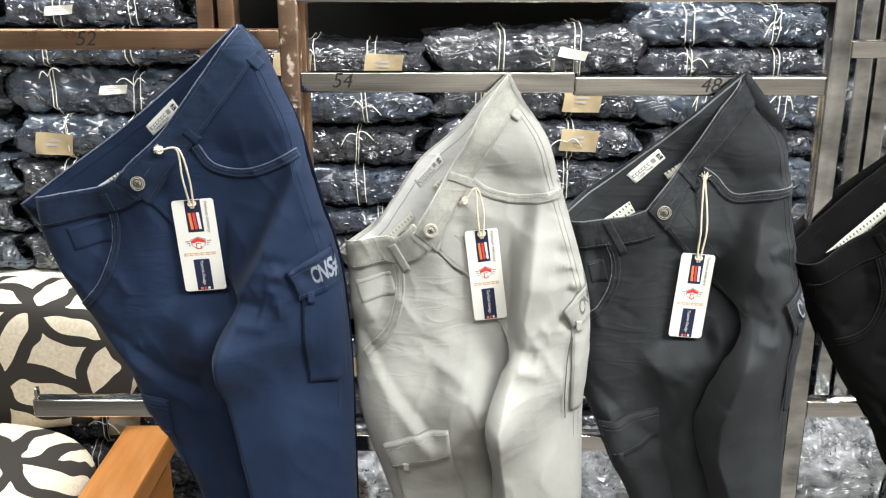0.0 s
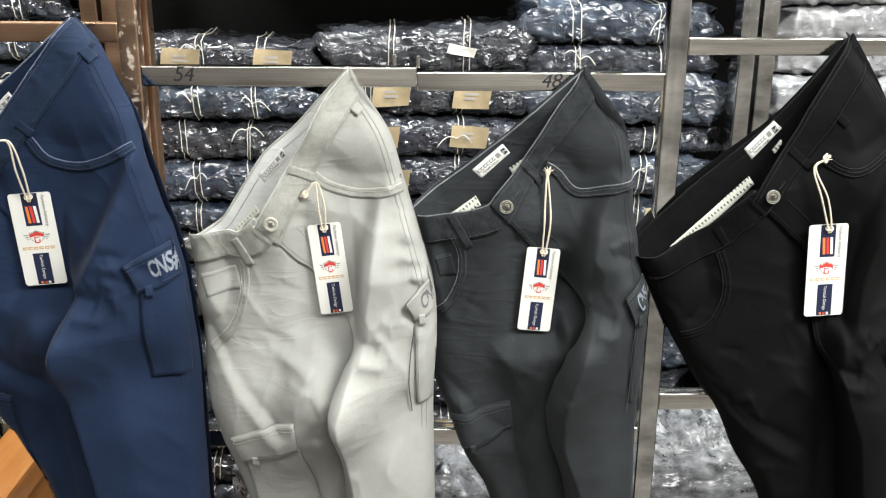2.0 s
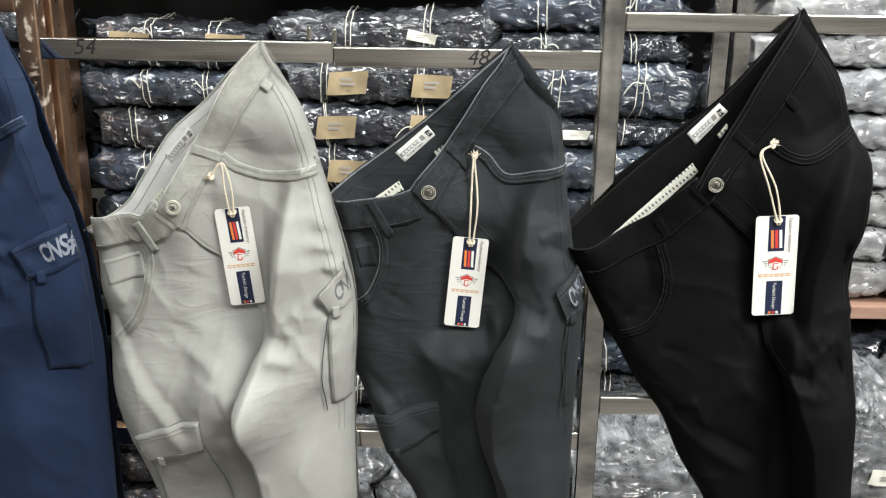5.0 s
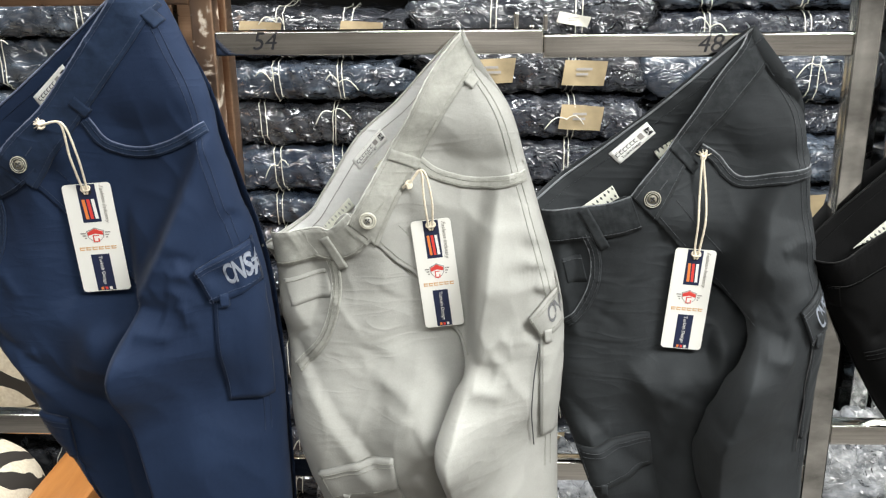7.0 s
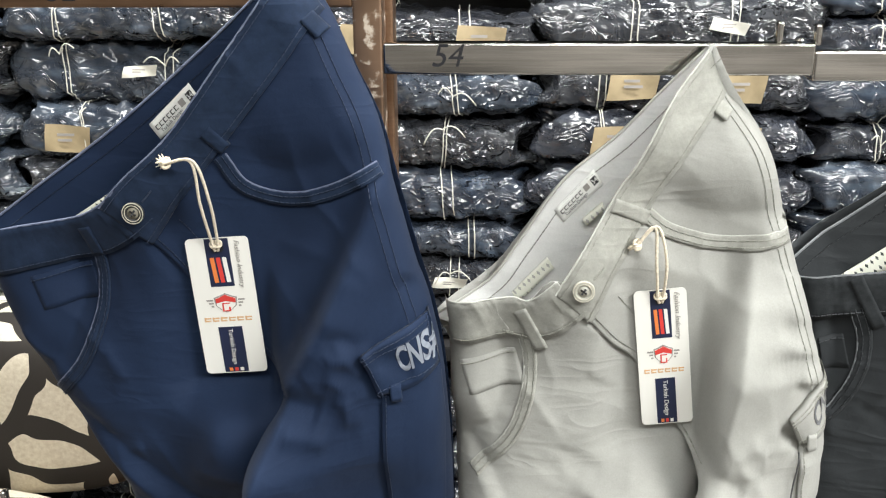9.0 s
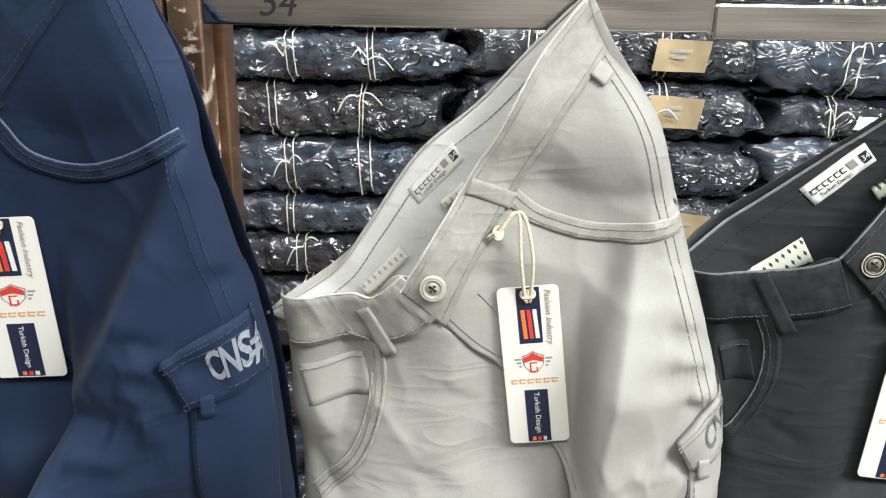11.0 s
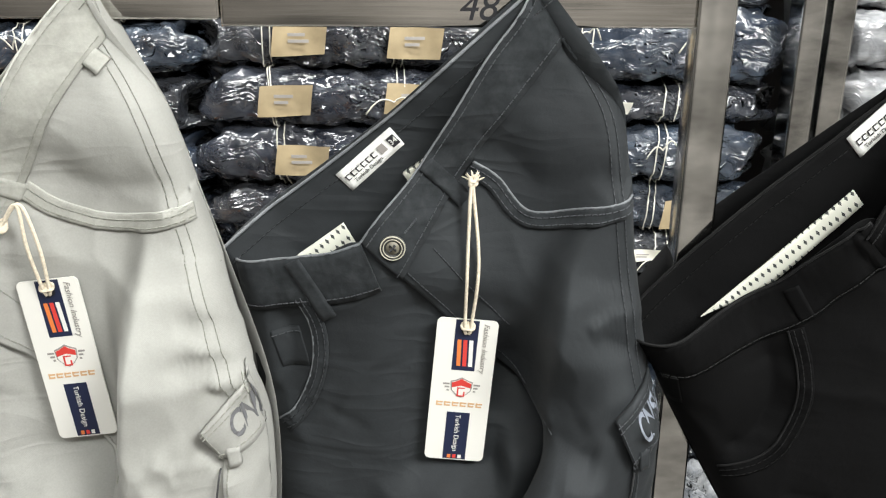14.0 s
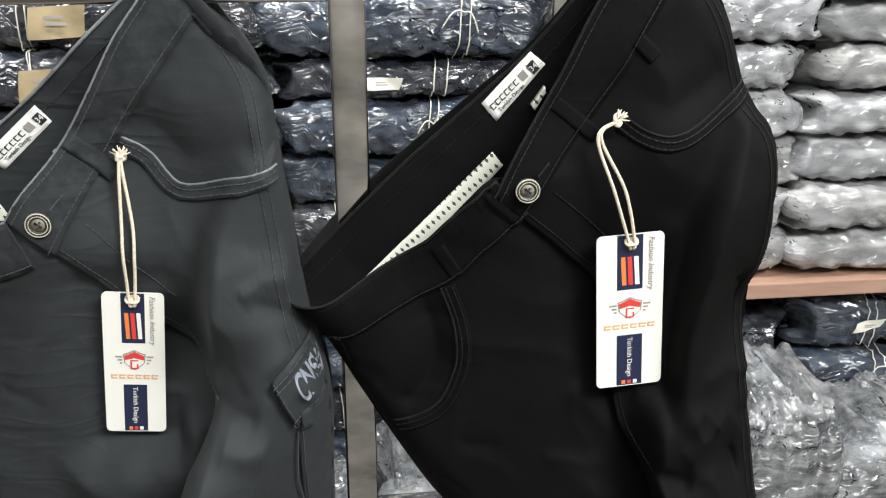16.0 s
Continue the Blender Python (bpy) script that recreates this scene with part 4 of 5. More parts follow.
    strip("waistband", tc, offset_curve(tc, 0.038), 0.0026 * proud, hem_m)
    stitches(offset_curve(tc, 0.0345), 0.0032)
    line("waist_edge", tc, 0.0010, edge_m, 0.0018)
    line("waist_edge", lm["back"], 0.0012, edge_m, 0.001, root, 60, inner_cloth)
    stitches(spline(lm["back"], 60) + [0.009, -0.009], 0.0008, on=inner_cloth)

    # fly and pockets
    stitches(spline(fly, 40) + [0.004, 0.004])
    stitches(spline(fly, 40)[:22] + [0.022, 0.02])
    for key, d in (("pR", 1), ("pL", 1)):
        c = spline(lm[key], 50)
        w = 0.011 * d
        strip("pocket_hem", c, offset_curve(c, w) if key == "pR" else offset_curve(c, -w), 0.0022 * proud, hem_m)
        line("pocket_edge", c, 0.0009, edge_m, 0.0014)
        for k in (0.0035, 0.0085):
            stitches(offset_curve(c, k if key == "pR" else -k), 0.0028)
    coin = np.array(lm["coin"])
    cdir = coin[1] - coin[0]
    down = np.array([cdir[1], -cdir[0]]) / np.linalg.norm(cdir) * 0.03
    strip("coin_pocket", coin, coin + down + [0.002, 0], 0.0009, cloth_m, n=14)
    stitches(coin + down * 0.12, 0.002)

    # belt loops
    lp = np.array(lm["loops"])
    for a, b in ((lp[0], lp[1]), (lp[2], lp[3]), (lp[4], lp[5])):
        d = (b - a) / np.linalg.norm(b - a)
        nrm = np.array([d[1], -d[0]]) * 0.0055
        c0, c1 = spline([a - nrm, b - nrm], 12), spline([a + nrm, b + nrm], 12)
        strip("belt_loop", c0, c1, 0.0042 * proud, hem_m, n=12, m=5)
    # side seam
    rs = spline(right[1:], 60)[:46]
    stitches(rs + [-0.016, -0.002])
    stitches(rs + [-0.010, -0.002])

    # label sewn inside the back of the waist
    q = np.array(lm["label"])
    lab = strip("brand_label", [q[0], q[1]], [q[3], q[2]], 0.0012, M_LABEL, on=inner_cloth, n=12, m=5)
    ex, ez = (q[1] - q[0]), (q[3] - q[0])
    yl = inner_cloth.depth(q.mean(0)[None])[0] - 0.0018

    def on_label(u0, u1, v0, v1, material, name):
        c = [q[0] + ex * u + ez * v for u, v in ((u0, v0), (u1, v0), (u1, v1), (u0, v1))]
        vs = [np.array([p[0], yl, p[1]]) - origin for p in c]
        vs += [p + np.array([0, 0.0006, 0]) for p in vs]
        fs = [(0, 3, 2, 1), (0, 1, 5, 4), (1, 2, 6, 5), (2, 3, 7, 6), (3, 0, 4, 7)]
        o = mesh_object(name, vs, fs, material, lab, smooth=False)
        return o

    on_label(0.83, 0.95, 0.28, 0.78, M_INK, "size_patch")
    for k in range(6):
        u = 0.07 + 0.092 * k
        on_label(u, u + 0.016, 0.32, 0.58, M_INK, "printed_bar")
        on_label(u + 0.016, u + 0.068, 0.32, 0.36, M_INK, "printed_bar")
        on_label(u + 0.016, u + 0.068, 0.54, 0.58, M_INK, "printed_bar")
    on_label(0.65, 0.76, 0.28, 0.66, M_GREYINK, "printed_mark")
    ang = math.degrees(math.atan2(ex[1], ex[0]))
    low = q[0] + ex * 0.38 + ez * 0.76
    text_mesh("label_writing", "Turkish Design", 0.0042, M_INK, lab, Matrix.Translation(Vector((low[0], yl - 0.0005, low[1])) - Vector(origin)) @ pose(0, 0, 0, 90, 0, 0) @ pose(0, 0, 0, 0, 0, ang))
    mid = q[0] + ex * 0.89 + ez * 0.53
    text_mesh("size_number", "34", 0.006, M_LABEL, lab, Matrix.Translation(Vector((mid[0], yl - 0.0005, mid[1])) - Vector(origin)) @ pose(0, 0, 0, 90, 0, 0) @ pose(0, 0, 0, 0, 0, ang))

    # dotted lining that shows inside the opening
    ln = np.array(lm["lining"])
    h = (len(ln) + 1) // 2
    c0, c1 = ln[:h], np.vstack([ln[:1], ln[h:][::-1]]) if len(ln) > 3 else ln[[0, 2]]
    if len(ln) == 3:
        c0 = ln[[0, 1]]
    a, b = spline(c0, 24), spline(c1, 24)
    w = np.linspace(0, 1, 5)[:, None]
    x, z = (1 - w) * a[None, :, 0] + w * b[None, :, 0], (1 - w) * a[None, :, 1] + w * b[None, :, 1]
    y = inner_cloth.depth(np.stack([x.ravel(), z.ravel()], 1)).reshape(x.shape) - 0.004
    lining_m = M_LINING_PALE if zipped and button_m is M_BUTTON_PALE else M_LINING
    sheet("pocket_lining", x, y, z, lining_m, "cream lining with a small diamond print")

    if "peep" in lm:
        q = np.array(lm["peep"])
        strip("pocket_lining", q[[0, 1]], q[[3, 2]], 0.006, lining_m, on=inner_cloth, n=10, m=4)

    # button: dished disc with rim, four holes and thread
    bx, bz = lm["btn"][0]
    by = cloth.depth(np.array([[bx, bz]]))[0] - 0.0032
    prof = [(0.0001, 0.0018), (0.0052, 0.0018), (0.0060, 0.0028), (0.0078, 0.0030), (0.0088, 0.0022), (0.0090, 0.0004), (0.0088, 0.0)]
    vs, fs, n = [], [], 28
    for r, hh in prof:
        for k in range(n):
            a = 2 * math.pi * k / n
            vs.append((r * math.cos(a), -hh, r * math.sin(a)))
    for i in range(len(prof) - 1):
        for k in range(n):
            fs.append((i * n + k, i * n + (k + 1) % n, (i + 1) * n + (k + 1) % n, (i + 1) * n + k))
    off = np.array([bx, by, bz]) - origin
    but = mesh_object("button", np.array(vs) + off, fs, button_m, root)
    for r in (0.0064, 0.0083):
        a = np.linspace(0, 2 * np.pi, 40)
        v, f = tube(np.stack([r * np.cos(a), np.full(40, -0.0030 if r < 0.008 else -0.0026), r * np.sin(a)], 1) + off, 0.0003 if r < 0.008 else 0.00045, 5, False)
        mesh_object("button_ring", v, f, rim_m, but)
    for k in range(4):
        a = math.pi / 4 + k * math.pi / 2 + 0.2
        c = np.array([0.0022 * math.cos(a), -0.0024, 0.0022 * math.sin(a)]) + off
        v, f = tube([c + [0, 0.0004, 0], c - [0, 0.0003, 0]], 0.0009, 8)
        mesh_object("button_hole", v, f, M_INK, but)
    v, f = tube([off + [0, -0.0018, 0], off + [0, -0.0022, 0]], 0.0046, 20)
    mesh_object("button_face", v, f, M_BUTTON_FACE if button_m is M_BUTTON_DARK else button_m, but)
    for s in (-1, 1):
        a = np.array([0.0021, 0, 0.0021 * s])
        v, f = tube([off - a + [0, -0.0025, 0], off + a + [0, -0.0025, 0]], 0.0006, 6)
        mesh_object("button_thread", v, f, M_INK, but)
    bh = np.array([[bx + 0.008, bz + 0.009], [bx + 0.016, bz + 0.018]])
    stitches(bh, 0.0034, 0.0012, 0.0002, 0.0008)

    def lettering(words, q, material, parent):
        """Printed letters that lie on a flap, bent with it."""
        ob = text_mesh("printed_letters", words, 0.03, material, parent, Matrix(), 0.95, 0.0, 0.0007)
        n = len(ob.data.vertices)
        v = np.zeros(n * 3)
        ob.data.vertices.foreach_get("co", v)
        v = v.reshape(-1, 3)
        lo, hi = v.min(0), v.max(0)
        u, w = 0.38 + 0.60 * (v[:, 0] - lo[0]) / (hi[0] - lo[0]), 0.82 - 0.62 * (v[:, 1] - lo[1]) / (hi[1] - lo[1])
        c = (q[0] * (1 - u[:, None]) + q[1] * u[:, None]) * (1 - w[:, None]) + (q[3] * (1 - u[:, None]) + q[2] * u[:, None]) * w[:, None]
        zr = spline(right_edge, 200)
        c[:, 0] = np.minimum(c[:, 0], np.interp(-c[:, 1], -zr[:, 1], zr[:, 0]) - 0.0012)
        y = cloth.depth(c) - 0.0086 - 0.0004 * (v[:, 2] > 0)
        ob.data.vertices.foreach_set("co", (np.stack([c[:, 0], y, c[:, 1]], 1) - origin).ravel())
        ob.data.update()

    # cargo pockets and flaps
    if flaps:
        for key in ("flapL", "flapR"):
            q = np.array(lm[key])
            lo = q[[3, 2]]
            drop = np.array([0.004, -0.12]) if key == "flapR" else np.array([0.035, -0.15])
            pk0 = spline([lo[0] + (lo[1] - lo[0]) * 0.04, lo[0] + drop * 0.5, lo[0] + drop], 24)
            foot = np.array([lo[1][0], lo[0][1] + drop[1]]) if key == "flapR" else lo[1] + drop
            pk1 = spline([lo[1], (lo[1] + foot) / 2, foot], 24)
            strip("cargo_pocket", pk0, pk1, 0.004, cloth_m, n=24, m=12)
            stitches(spline(pk0, 30) + [0.003, 0], 0.005)
            fl = strip("pocket_flap", spline([q[0], (q[0] + q[1]) / 2 + [0, 0.002], q[1]], 20), spline([q[3], (q[3] + q[2]) / 2 + [0, -0.004], q[2]], 20), 0.008, cloth_m, n=20, m=10)
            e = q[1] - q[0]
            v = q[3] - q[0]
            for k in (0.08, 0.2):
                stitches(np.array([q[0] + v * k, q[1] + (q[2] - q[1]) * k]), 0.009)
            stitches(np.array([q[0] + e * 0.04, q[3] + e * 0.05, q[3] + e * 0.05 - v * 0.08, q[2] - e * 0.05 - v * 0.08]), 0.009)
            if key == "flapR" and printed:
                lettering("CNS#", q, printed, fl)
            tb = q[2] * 0.25 + q[3] * 0.75
            strip("flap_tab", [tb + [-0.004, 0.004], tb + [0.004, 0.004]], [tb + [-0.003, -0.010], tb + [0.005, -0.010]], 0.0095, cloth_m, n=6, m=5)
    if zipped:
        line("zip", lm["zip"], 0.0007, M_ZIP, 0.0045)
    return root, cloth


# ---- hang tags: printed card on a cotton cord ----
def hang_tag(corners, y, knot, cloth, label, lean=0.0):
    q = np.array(corners)
    c = q.mean(0)
    up = (q[0] + q[1] - q[2] - q[3]) / 2
    height = np.linalg.norm(up)
    width = (np.linalg.norm(q[1] - q[0]) + np.linalg.norm(q[2] - q[3])) / 2
    ang = math.degrees(math.atan2(-up[0], up[1]))
    root = base("hang_tag", c[0], y, c[1], label, "hang tag", "hang tags on the trousers")
    root.rotation_euler = (radians(lean), radians(-ang), 0)
    w, h, th = width / 2, height / 2, 0.0005

    def plate(name, x0, x1, z0, z1, material, lift, parent=root, radius=0.0, slant=0.0):
        vs = []
        if radius:
            for cx, cz, a0 in ((x1 - radius, z1 - radius, 0), (x0 + radius, z1 - radius, 90), (x0 + radius, z0 + radius, 180), (x1 - radius, z0 + radius, 270)):
                for k in range(7):
                    a = radians(a0 + 15 * k)
                    vs.append((cx + radius * math.cos(a), cz + radius * math.sin(a)))
        else:
            vs = [(x1 + slant, z1), (x0 + slant, z1), (x0, z0), (x1, z0)]
        n = len(vs)
        v3 = [(a, -lift, b) for a, b in vs] + [(a, -lift + (2 * th if parent is root and radius > 0.002 else 0.0002), b) for a, b in vs]
        fs = [tuple(range(n)), tuple(range(2 * n - 1, n - 1, -1))] + [(k, n + k, n + (k + 1) % n, (k + 1) % n) for k in range(n)]
        return mesh_object(name, v3, [tuple(reversed(f)) for f in fs], material, parent, smooth=False)

    card = plate("card", -w, w, -h, h, M_CARD, th, root, 0.004)
    L = th + 0.0003
    # upper printed block with slanted stripes
    bw = w * 0.39
    plate("printed_block", -bw, bw * 0.95, h * 0.30, h * 0.99, M_TAG_NAVY, L, card)
    for k, m in enumerate((M_ORANGE, M_RED, M_CARD)):
        x0 = -bw * 0.62 + k * bw * 0.5
        plate("printed_stripe", x0, x0 + bw * 0.34, h * 0.36, h * 0.72, m, L + 0.0002, card, 0, 0.0 - bw * 0.12)
    plate("tag_hole", -w * 0.2, w * 0.2, h * 0.80, h * 0.93, M_INK, L + 0.0003, card, 0.0028 if w * 0.2 > 0.003 else 0.001)
    # shield mark and name bars
    sh = [(-0.3, 0.16), (-0.16, 0.19), (0, 0.24), (0.16, 0.19), (0.3, 0.16), (0.27, 0.0), (0.15, -0.08), (0, -0.14), (-0.15, -0.08), (-0.27, 0.0)]
    cap = [(-0.26, 0.135), (-0.14, 0.165), (0, 0.212), (0.14, 0.165), (0.26, 0.135), (0.25, 0.05), (0, 0.09), (-0.25, 0.05)]

    def flat_shape(name, pts, s, m, k):
        v = [(a * w * 1.25 * s, -(L + 0.0002 * k), h * 0.02 + b_ * h * 0.75 * s) for a, b_ in pts]
        v += [(a, b_ + 0.0003, z) for a, b_, z in v]
        n = len(pts)
        mesh_object(name, v, [tuple(range(n))] + [(i, n + i, n + (i + 1) % n, (i + 1) % n) for i in range(n)], m, card, smooth=False)

    flat_shape("shield_mark", sh, 1.0, M_GREYINK, 0)
    flat_shape("shield_face", sh, 0.88, M_CARD, 1)
    flat_shape("shield_cap", cap, 1.0, M_RED, 2)
    for x0, x1, z0, z1 in ((-0.13, 0.13, 0.045, 0.06), (-0.13, -0.08, -0.05, 0.045), (-0.13, 0.13, -0.065, -0.05), (0.08, 0.13, -0.05, 0.0)):
        plate("shield_bar", w * x0, w * x1, h * z0, h * z1, M_RED, L + 0.0005, card)
    for sgn in (-1, 1):
        for k in range(3):
            a, b = sgn * w * 0.4, sgn * w * (0.62 - 0.07 * k)
            plate("wing_bar", min(a, b), max(a, b), h * (0.09 - 0.045 * k), h * (0.112 - 0.045 * k), M_GREYINK, L, card)
    for k in range(6):
        x0 = -w * 0.78 + k * w * 0.265
        plate("printed_bar", x0, x0 + w * 0.22, -h * 0.175, -h * 0.155, M_GOLD, L, card)
        plate("printed_bar", x0, x0 + w * 0.2, -h * 0.215, -h * 0.195, M_GOLD, L, card)
        plate("printed_bar", x0, x0 + w * 0.05, -h * 0.2, -h * 0.15, M_GOLD, L + 0.0001, card)
    # lower printed block
    plate("printed_block", -bw * 0.98, bw, -h * 0.985, -h * 0.30, M_TAG_NAVY, L, card)
    text_mesh("tag_writing", "Turkish Design", h * 0.088, M_CARD, card, Matrix.Translation((0, -L - 0.0004, -h * 0.60)) @ pose(0, 0, 0, 90, 0, 0) @ pose(0, 0, 0, 0, 0, -90), 1.0)
    text_mesh("tag_writing", "Fashion Industry", h * 0.1, M_GREYINK, card, Matrix.Translation((w * 0.62, -L - 0.0002, h * 0.62)) @ pose(0, 0, 0, 90, 0, 0) @ pose(0, 0, 0, 0, 0, -90), 1.02, 0.3)
    for k, m in enumerate((M_ORANGE, M_RED, M_CARD)):
        x0 = -bw * 0.6 + k * bw * 0.46
        plate("printed_square", x0, x0 + bw * 0.3, -h * 0.97, -h * 0.92, m, L + 0.0003, card)
    # cord: two strands from the belt loop to the hole, tied in a frayed knot
    inv = root.matrix_basis.inverted()

    def local(p):
        return np.array(inv @ Vector(p))

    kn = np.array(knot)
    ky = cloth.depth(kn[:1])[0] - 0.012
    k0 = np.array([kn[0, 0], ky, kn[0, 1]])
    k1 = np.array([kn[1, 0], ky - 0.002, kn[1, 1]])
    hole = np.array([0, -0.0025, h * 0.87])
    a, b = local(k0), local(k1)
    for d in (-0.0022, 0.0022):
        mid = (b + hole) / 2 + np.array([d * 1.8 + 0.002, -0.003, 0.003])
        pts = spline([a, b + [d * 0.5, 0, abs(d)], mid, hole + [d, 0, 0.003], hole + [d * 0.4, 0.0015, -0.003]], 40)
        for i in range(len(pts)):
            wp = root.matrix_basis @ Vector(pts[i])
            free = cloth.depth(np.array([[wp.x, wp.z]]))[0] - 0.004 - y
            pts[i, 1] = min(pts[i, 1], free)
        pts[:, 1] = np.convolve(np.pad(pts[:, 1], 3, "edge"), np.ones(7) / 7, "valid") - 0.001
        v, f = tube(pts, 0.00125, 7)
        mesh_object("cord", v, f, M_CORD, root)
    rnd = random.Random(int(abs(c[0]) * 1000))
    pieces = []
    for k in range(4):
        r = np.linspace(0, 2 * np.pi, 14)
        ax = rnd.random() * 3
        pts = np.stack([0.0026 * np.cos(r), 0.0022 * np.sin(r + ax), 0.0026 * np.sin(r) * math.cos(ax) + 0.001 * k - 0.0015], 1) + a
        pieces.append(tube(pts, 0.0013, 6))
    v, f = join(pieces)
    knot_ob = mesh_object("knot", v, f, M_CORD, root)
    pieces = []
    away = (a - b) / (np.linalg.norm(a - b) + 1e-6)
    for k in range(16):
        dv = away + np.array([rnd.uniform(-0.8, 0.8), rnd.uniform(-0.6, 0.3), rnd.uniform(-0.8, 0.8)])
        dv /= np.linalg.norm(dv)
        pieces.append(tube([a, a + dv * 0.004, a + dv * rnd.uniform(0.006, 0.009)], [0.0008, 0.0007, 0.0003], 5))
    v, f = join(pieces)
    mesh_object("frayed_end", v, f, M_CORD, knot_ob)
    pieces = []
    for k in range(3):
        r = np.linspace(0, 2 * np.pi, 14)
        pts = np.stack([0.0026 * np.cos(r) + 0.002 * (k - 1), 0.0016 * np.sin(r), 0.0022 * np.sin(r)], 1) + hole + [0, 0, 0.003]
        pieces.append(tube(pts, 0.0011, 6))
    v, f = join(pieces)
    mesh_object("knot", v, f, M_CORD, root)
    return root


def crotch_folds(lm, k=1.0):
    """Folds common to all pairs: the crest from pocket to crotch, the drag lines round the fly and the knee."""
    cr, sp, fl, rt = (np.array(lm[n]) for n in ("crest", "split", "fly", "right"))
    K = fl[-1]
    lx = np.array(lm["left"])
    out = [
        (np.vstack([cr[:1] + [0.012, 0.012], cr + [0.003, 0], [K + [0.008, -0.003], sp[1] + [0.010, 0], sp[2] + [0.014, 0], sp[3] + [0.016, 0], sp[-1] + [0.022, 0], [sp[-1][0] + 0.03, 0.62]]]), 0.07, 0.013, 0.040 * k, "lap"),
        ([K + [-0.002, 0.008], K + [0.034, -0.006]], 0.008, 0.012, -0.008 * k),
        ([K + [0.004, -0.014], K + [0.042, -0.026]], 0.012, 0.008, 0.007 * k),
        ([K + [0.02, 0.02], K + [0.06, 0.045]], 0.010, 0.014, 0.005 * k),
        ([K + [-0.03, -0.01], K + [-0.07, -0.06], K + [-0.09, -0.10]], 0.016, 0.026, 0.006 * k),
        ([K + [-0.02, 0.02], K + [-0.06, 0.07]], 0.010, 0.016, 0.004 * k),
        ([lx[3] + [0.012, 0], (lx[3] + lx[5]) / 2 + [0.055, 0.0], lx[5] + [0.10, 0.012]], 0.009, 0.016, -0.006 * k),
        ([lx[3] + [0.012, -0.024], (lx[3] + lx[5]) / 2 + [0.055, -0.022], lx[5] + [0.09, -0.010]], 0.016, 0.010, 0.006 * k),
        ([lx[4] + [0.01, 0.02], lx[4] + [0.04, 0.03]], 0.007, 0.01, 0.004 * k),
        ([sp[2] + [-0.02, 0.03], sp[2] + [-0.07, 0.06]], 0.012, 0.018, 0.006 * k),
        ([sp[2] + [-0.015, -0.02], sp[3] + [-0.03, -0.02], sp[-1] + [-0.03, -0.05]], 0.012, 0.02, -0.008 * k),
        ([sp[2] + [0.06, 0.08], sp[3] + [0.07, 0.0], [sp[-1][0] + 0.09, 0.8]], 0.03, 0.03, 0.005 * k),
        ([lx[1] + [0.02, -0.03], lx[2] + [0.035, -0.02]], 0.008, 0.012, 0.004 * k),
    ]
    # small creases that tug at the crest and the thighs
    r = np.random.RandomState(int(abs(K[0]) * 1e4))
    for n in range(12):
        c0 = cr[0] + (K - cr[0]) * r.rand() + [0.012 + 0.05 * r.rand(), 0.02 * r.randn()]
        a = -0.75 + 0.45 * r.randn()
        L = 0.03 + 0.035 * r.rand()
        out.append(([c0, c0 + [0.5 * L * math.cos(a + 0.3), 0.5 * L * math.sin(a + 0.3)], c0 + [L * math.cos(a), L * math.sin(a)]], 0.0045, 0.009, (0.005 if n % 2 else -0.0045) * k, 1.2))
    for n in range(10):
        c0 = np.array([lx[2][0] + 0.05 + 0.11 * r.rand(), lx[2][1] - 0.28 * r.rand() + 0.04])
        a = -0.55 + 0.35 * r.randn()
        L = 0.035 + 0.04 * r.rand()
        out.append(([c0, c0 + [L * math.cos(a), L * math.sin(a)]], 0.005, 0.012, (0.0028 if n % 2 else -0.0028) * k, 1.2))
    return out


PAIRS = [
    (NAVY, 1.12, 1.165, 1.166, 1.125, (M_NAVY, M_NAVY_EDGE, M_NAVY, M_BUTTON_DARK, M_BUTTON_RIM, M_NAVY_THREAD, M_NAVY_HEM), "navy blue cotton cargo trousers hung from the rack rail", 11, True, False, M_PRINT,
     "white printed card tag on cord tied to navy trousers"),
    (LIGHT, 1.135, 1.181, 1.18, 1.14, (M_LIGHT, M_LIGHT_EDGE, M_LIGHT_IN, M_BUTTON_PALE, M_BUTTON_RIM, M_LIGHT_THREAD, M_LIGHT_HEM), "pale grey cotton cargo trousers hung from the rack rail", 23, True, True, M_PRINT_DARK,
     "white printed card tag on cord tied to pale trousers"),
    (DARK, 1.15, 1.183, 1.2, 1.168, (M_DARK, M_DARK_EDGE, M_DARK, M_BUTTON_DARK, M_BUTTON_RIM, M_DARK_THREAD, M_DARK_HEM), "charcoal grey cotton cargo trousers hung from the rack rail", 37, True, True, M_PRINT,
     "white printed card tag on cord tied to charcoal trousers"),
    (BLACK, 1.15, 1.18, 1.187, 1.138, (M_BLACK, M_BLACK_EDGE, M_BLACK, M_BUTTON_DARK, M_BUTTON_RIM, M_BLACK_THREAD, M_BLACK_HEM), "black cotton trousers with dotted lining hung from the rack", 53, False, False, None,
     "white printed card tag on cord tied to black trousers"),
]
for lm, yf, yb, ylow, tag_y, mats, label, seed, flaps, zipped, printed, tag_label in PAIRS:
    root, cloth = trousers(tag_y, lm, yf, yb, ylow, mats, label, crotch_folds(lm), seed, flaps, zipped, printed)
    hang_tag(lm["tag"], tag_y, lm["knot"], cloth, tag_label)


# ---- rear shelving with wrapped bundles ----
SY = 1.86


def shelf_post(x0, x1, material):
    return block("shelf_post", x0, x1, SY - 0.02, SY + 0.03, 0, 2.3, material, "steel upright of the rear shelving", "shelf post", "structure", 0.003)


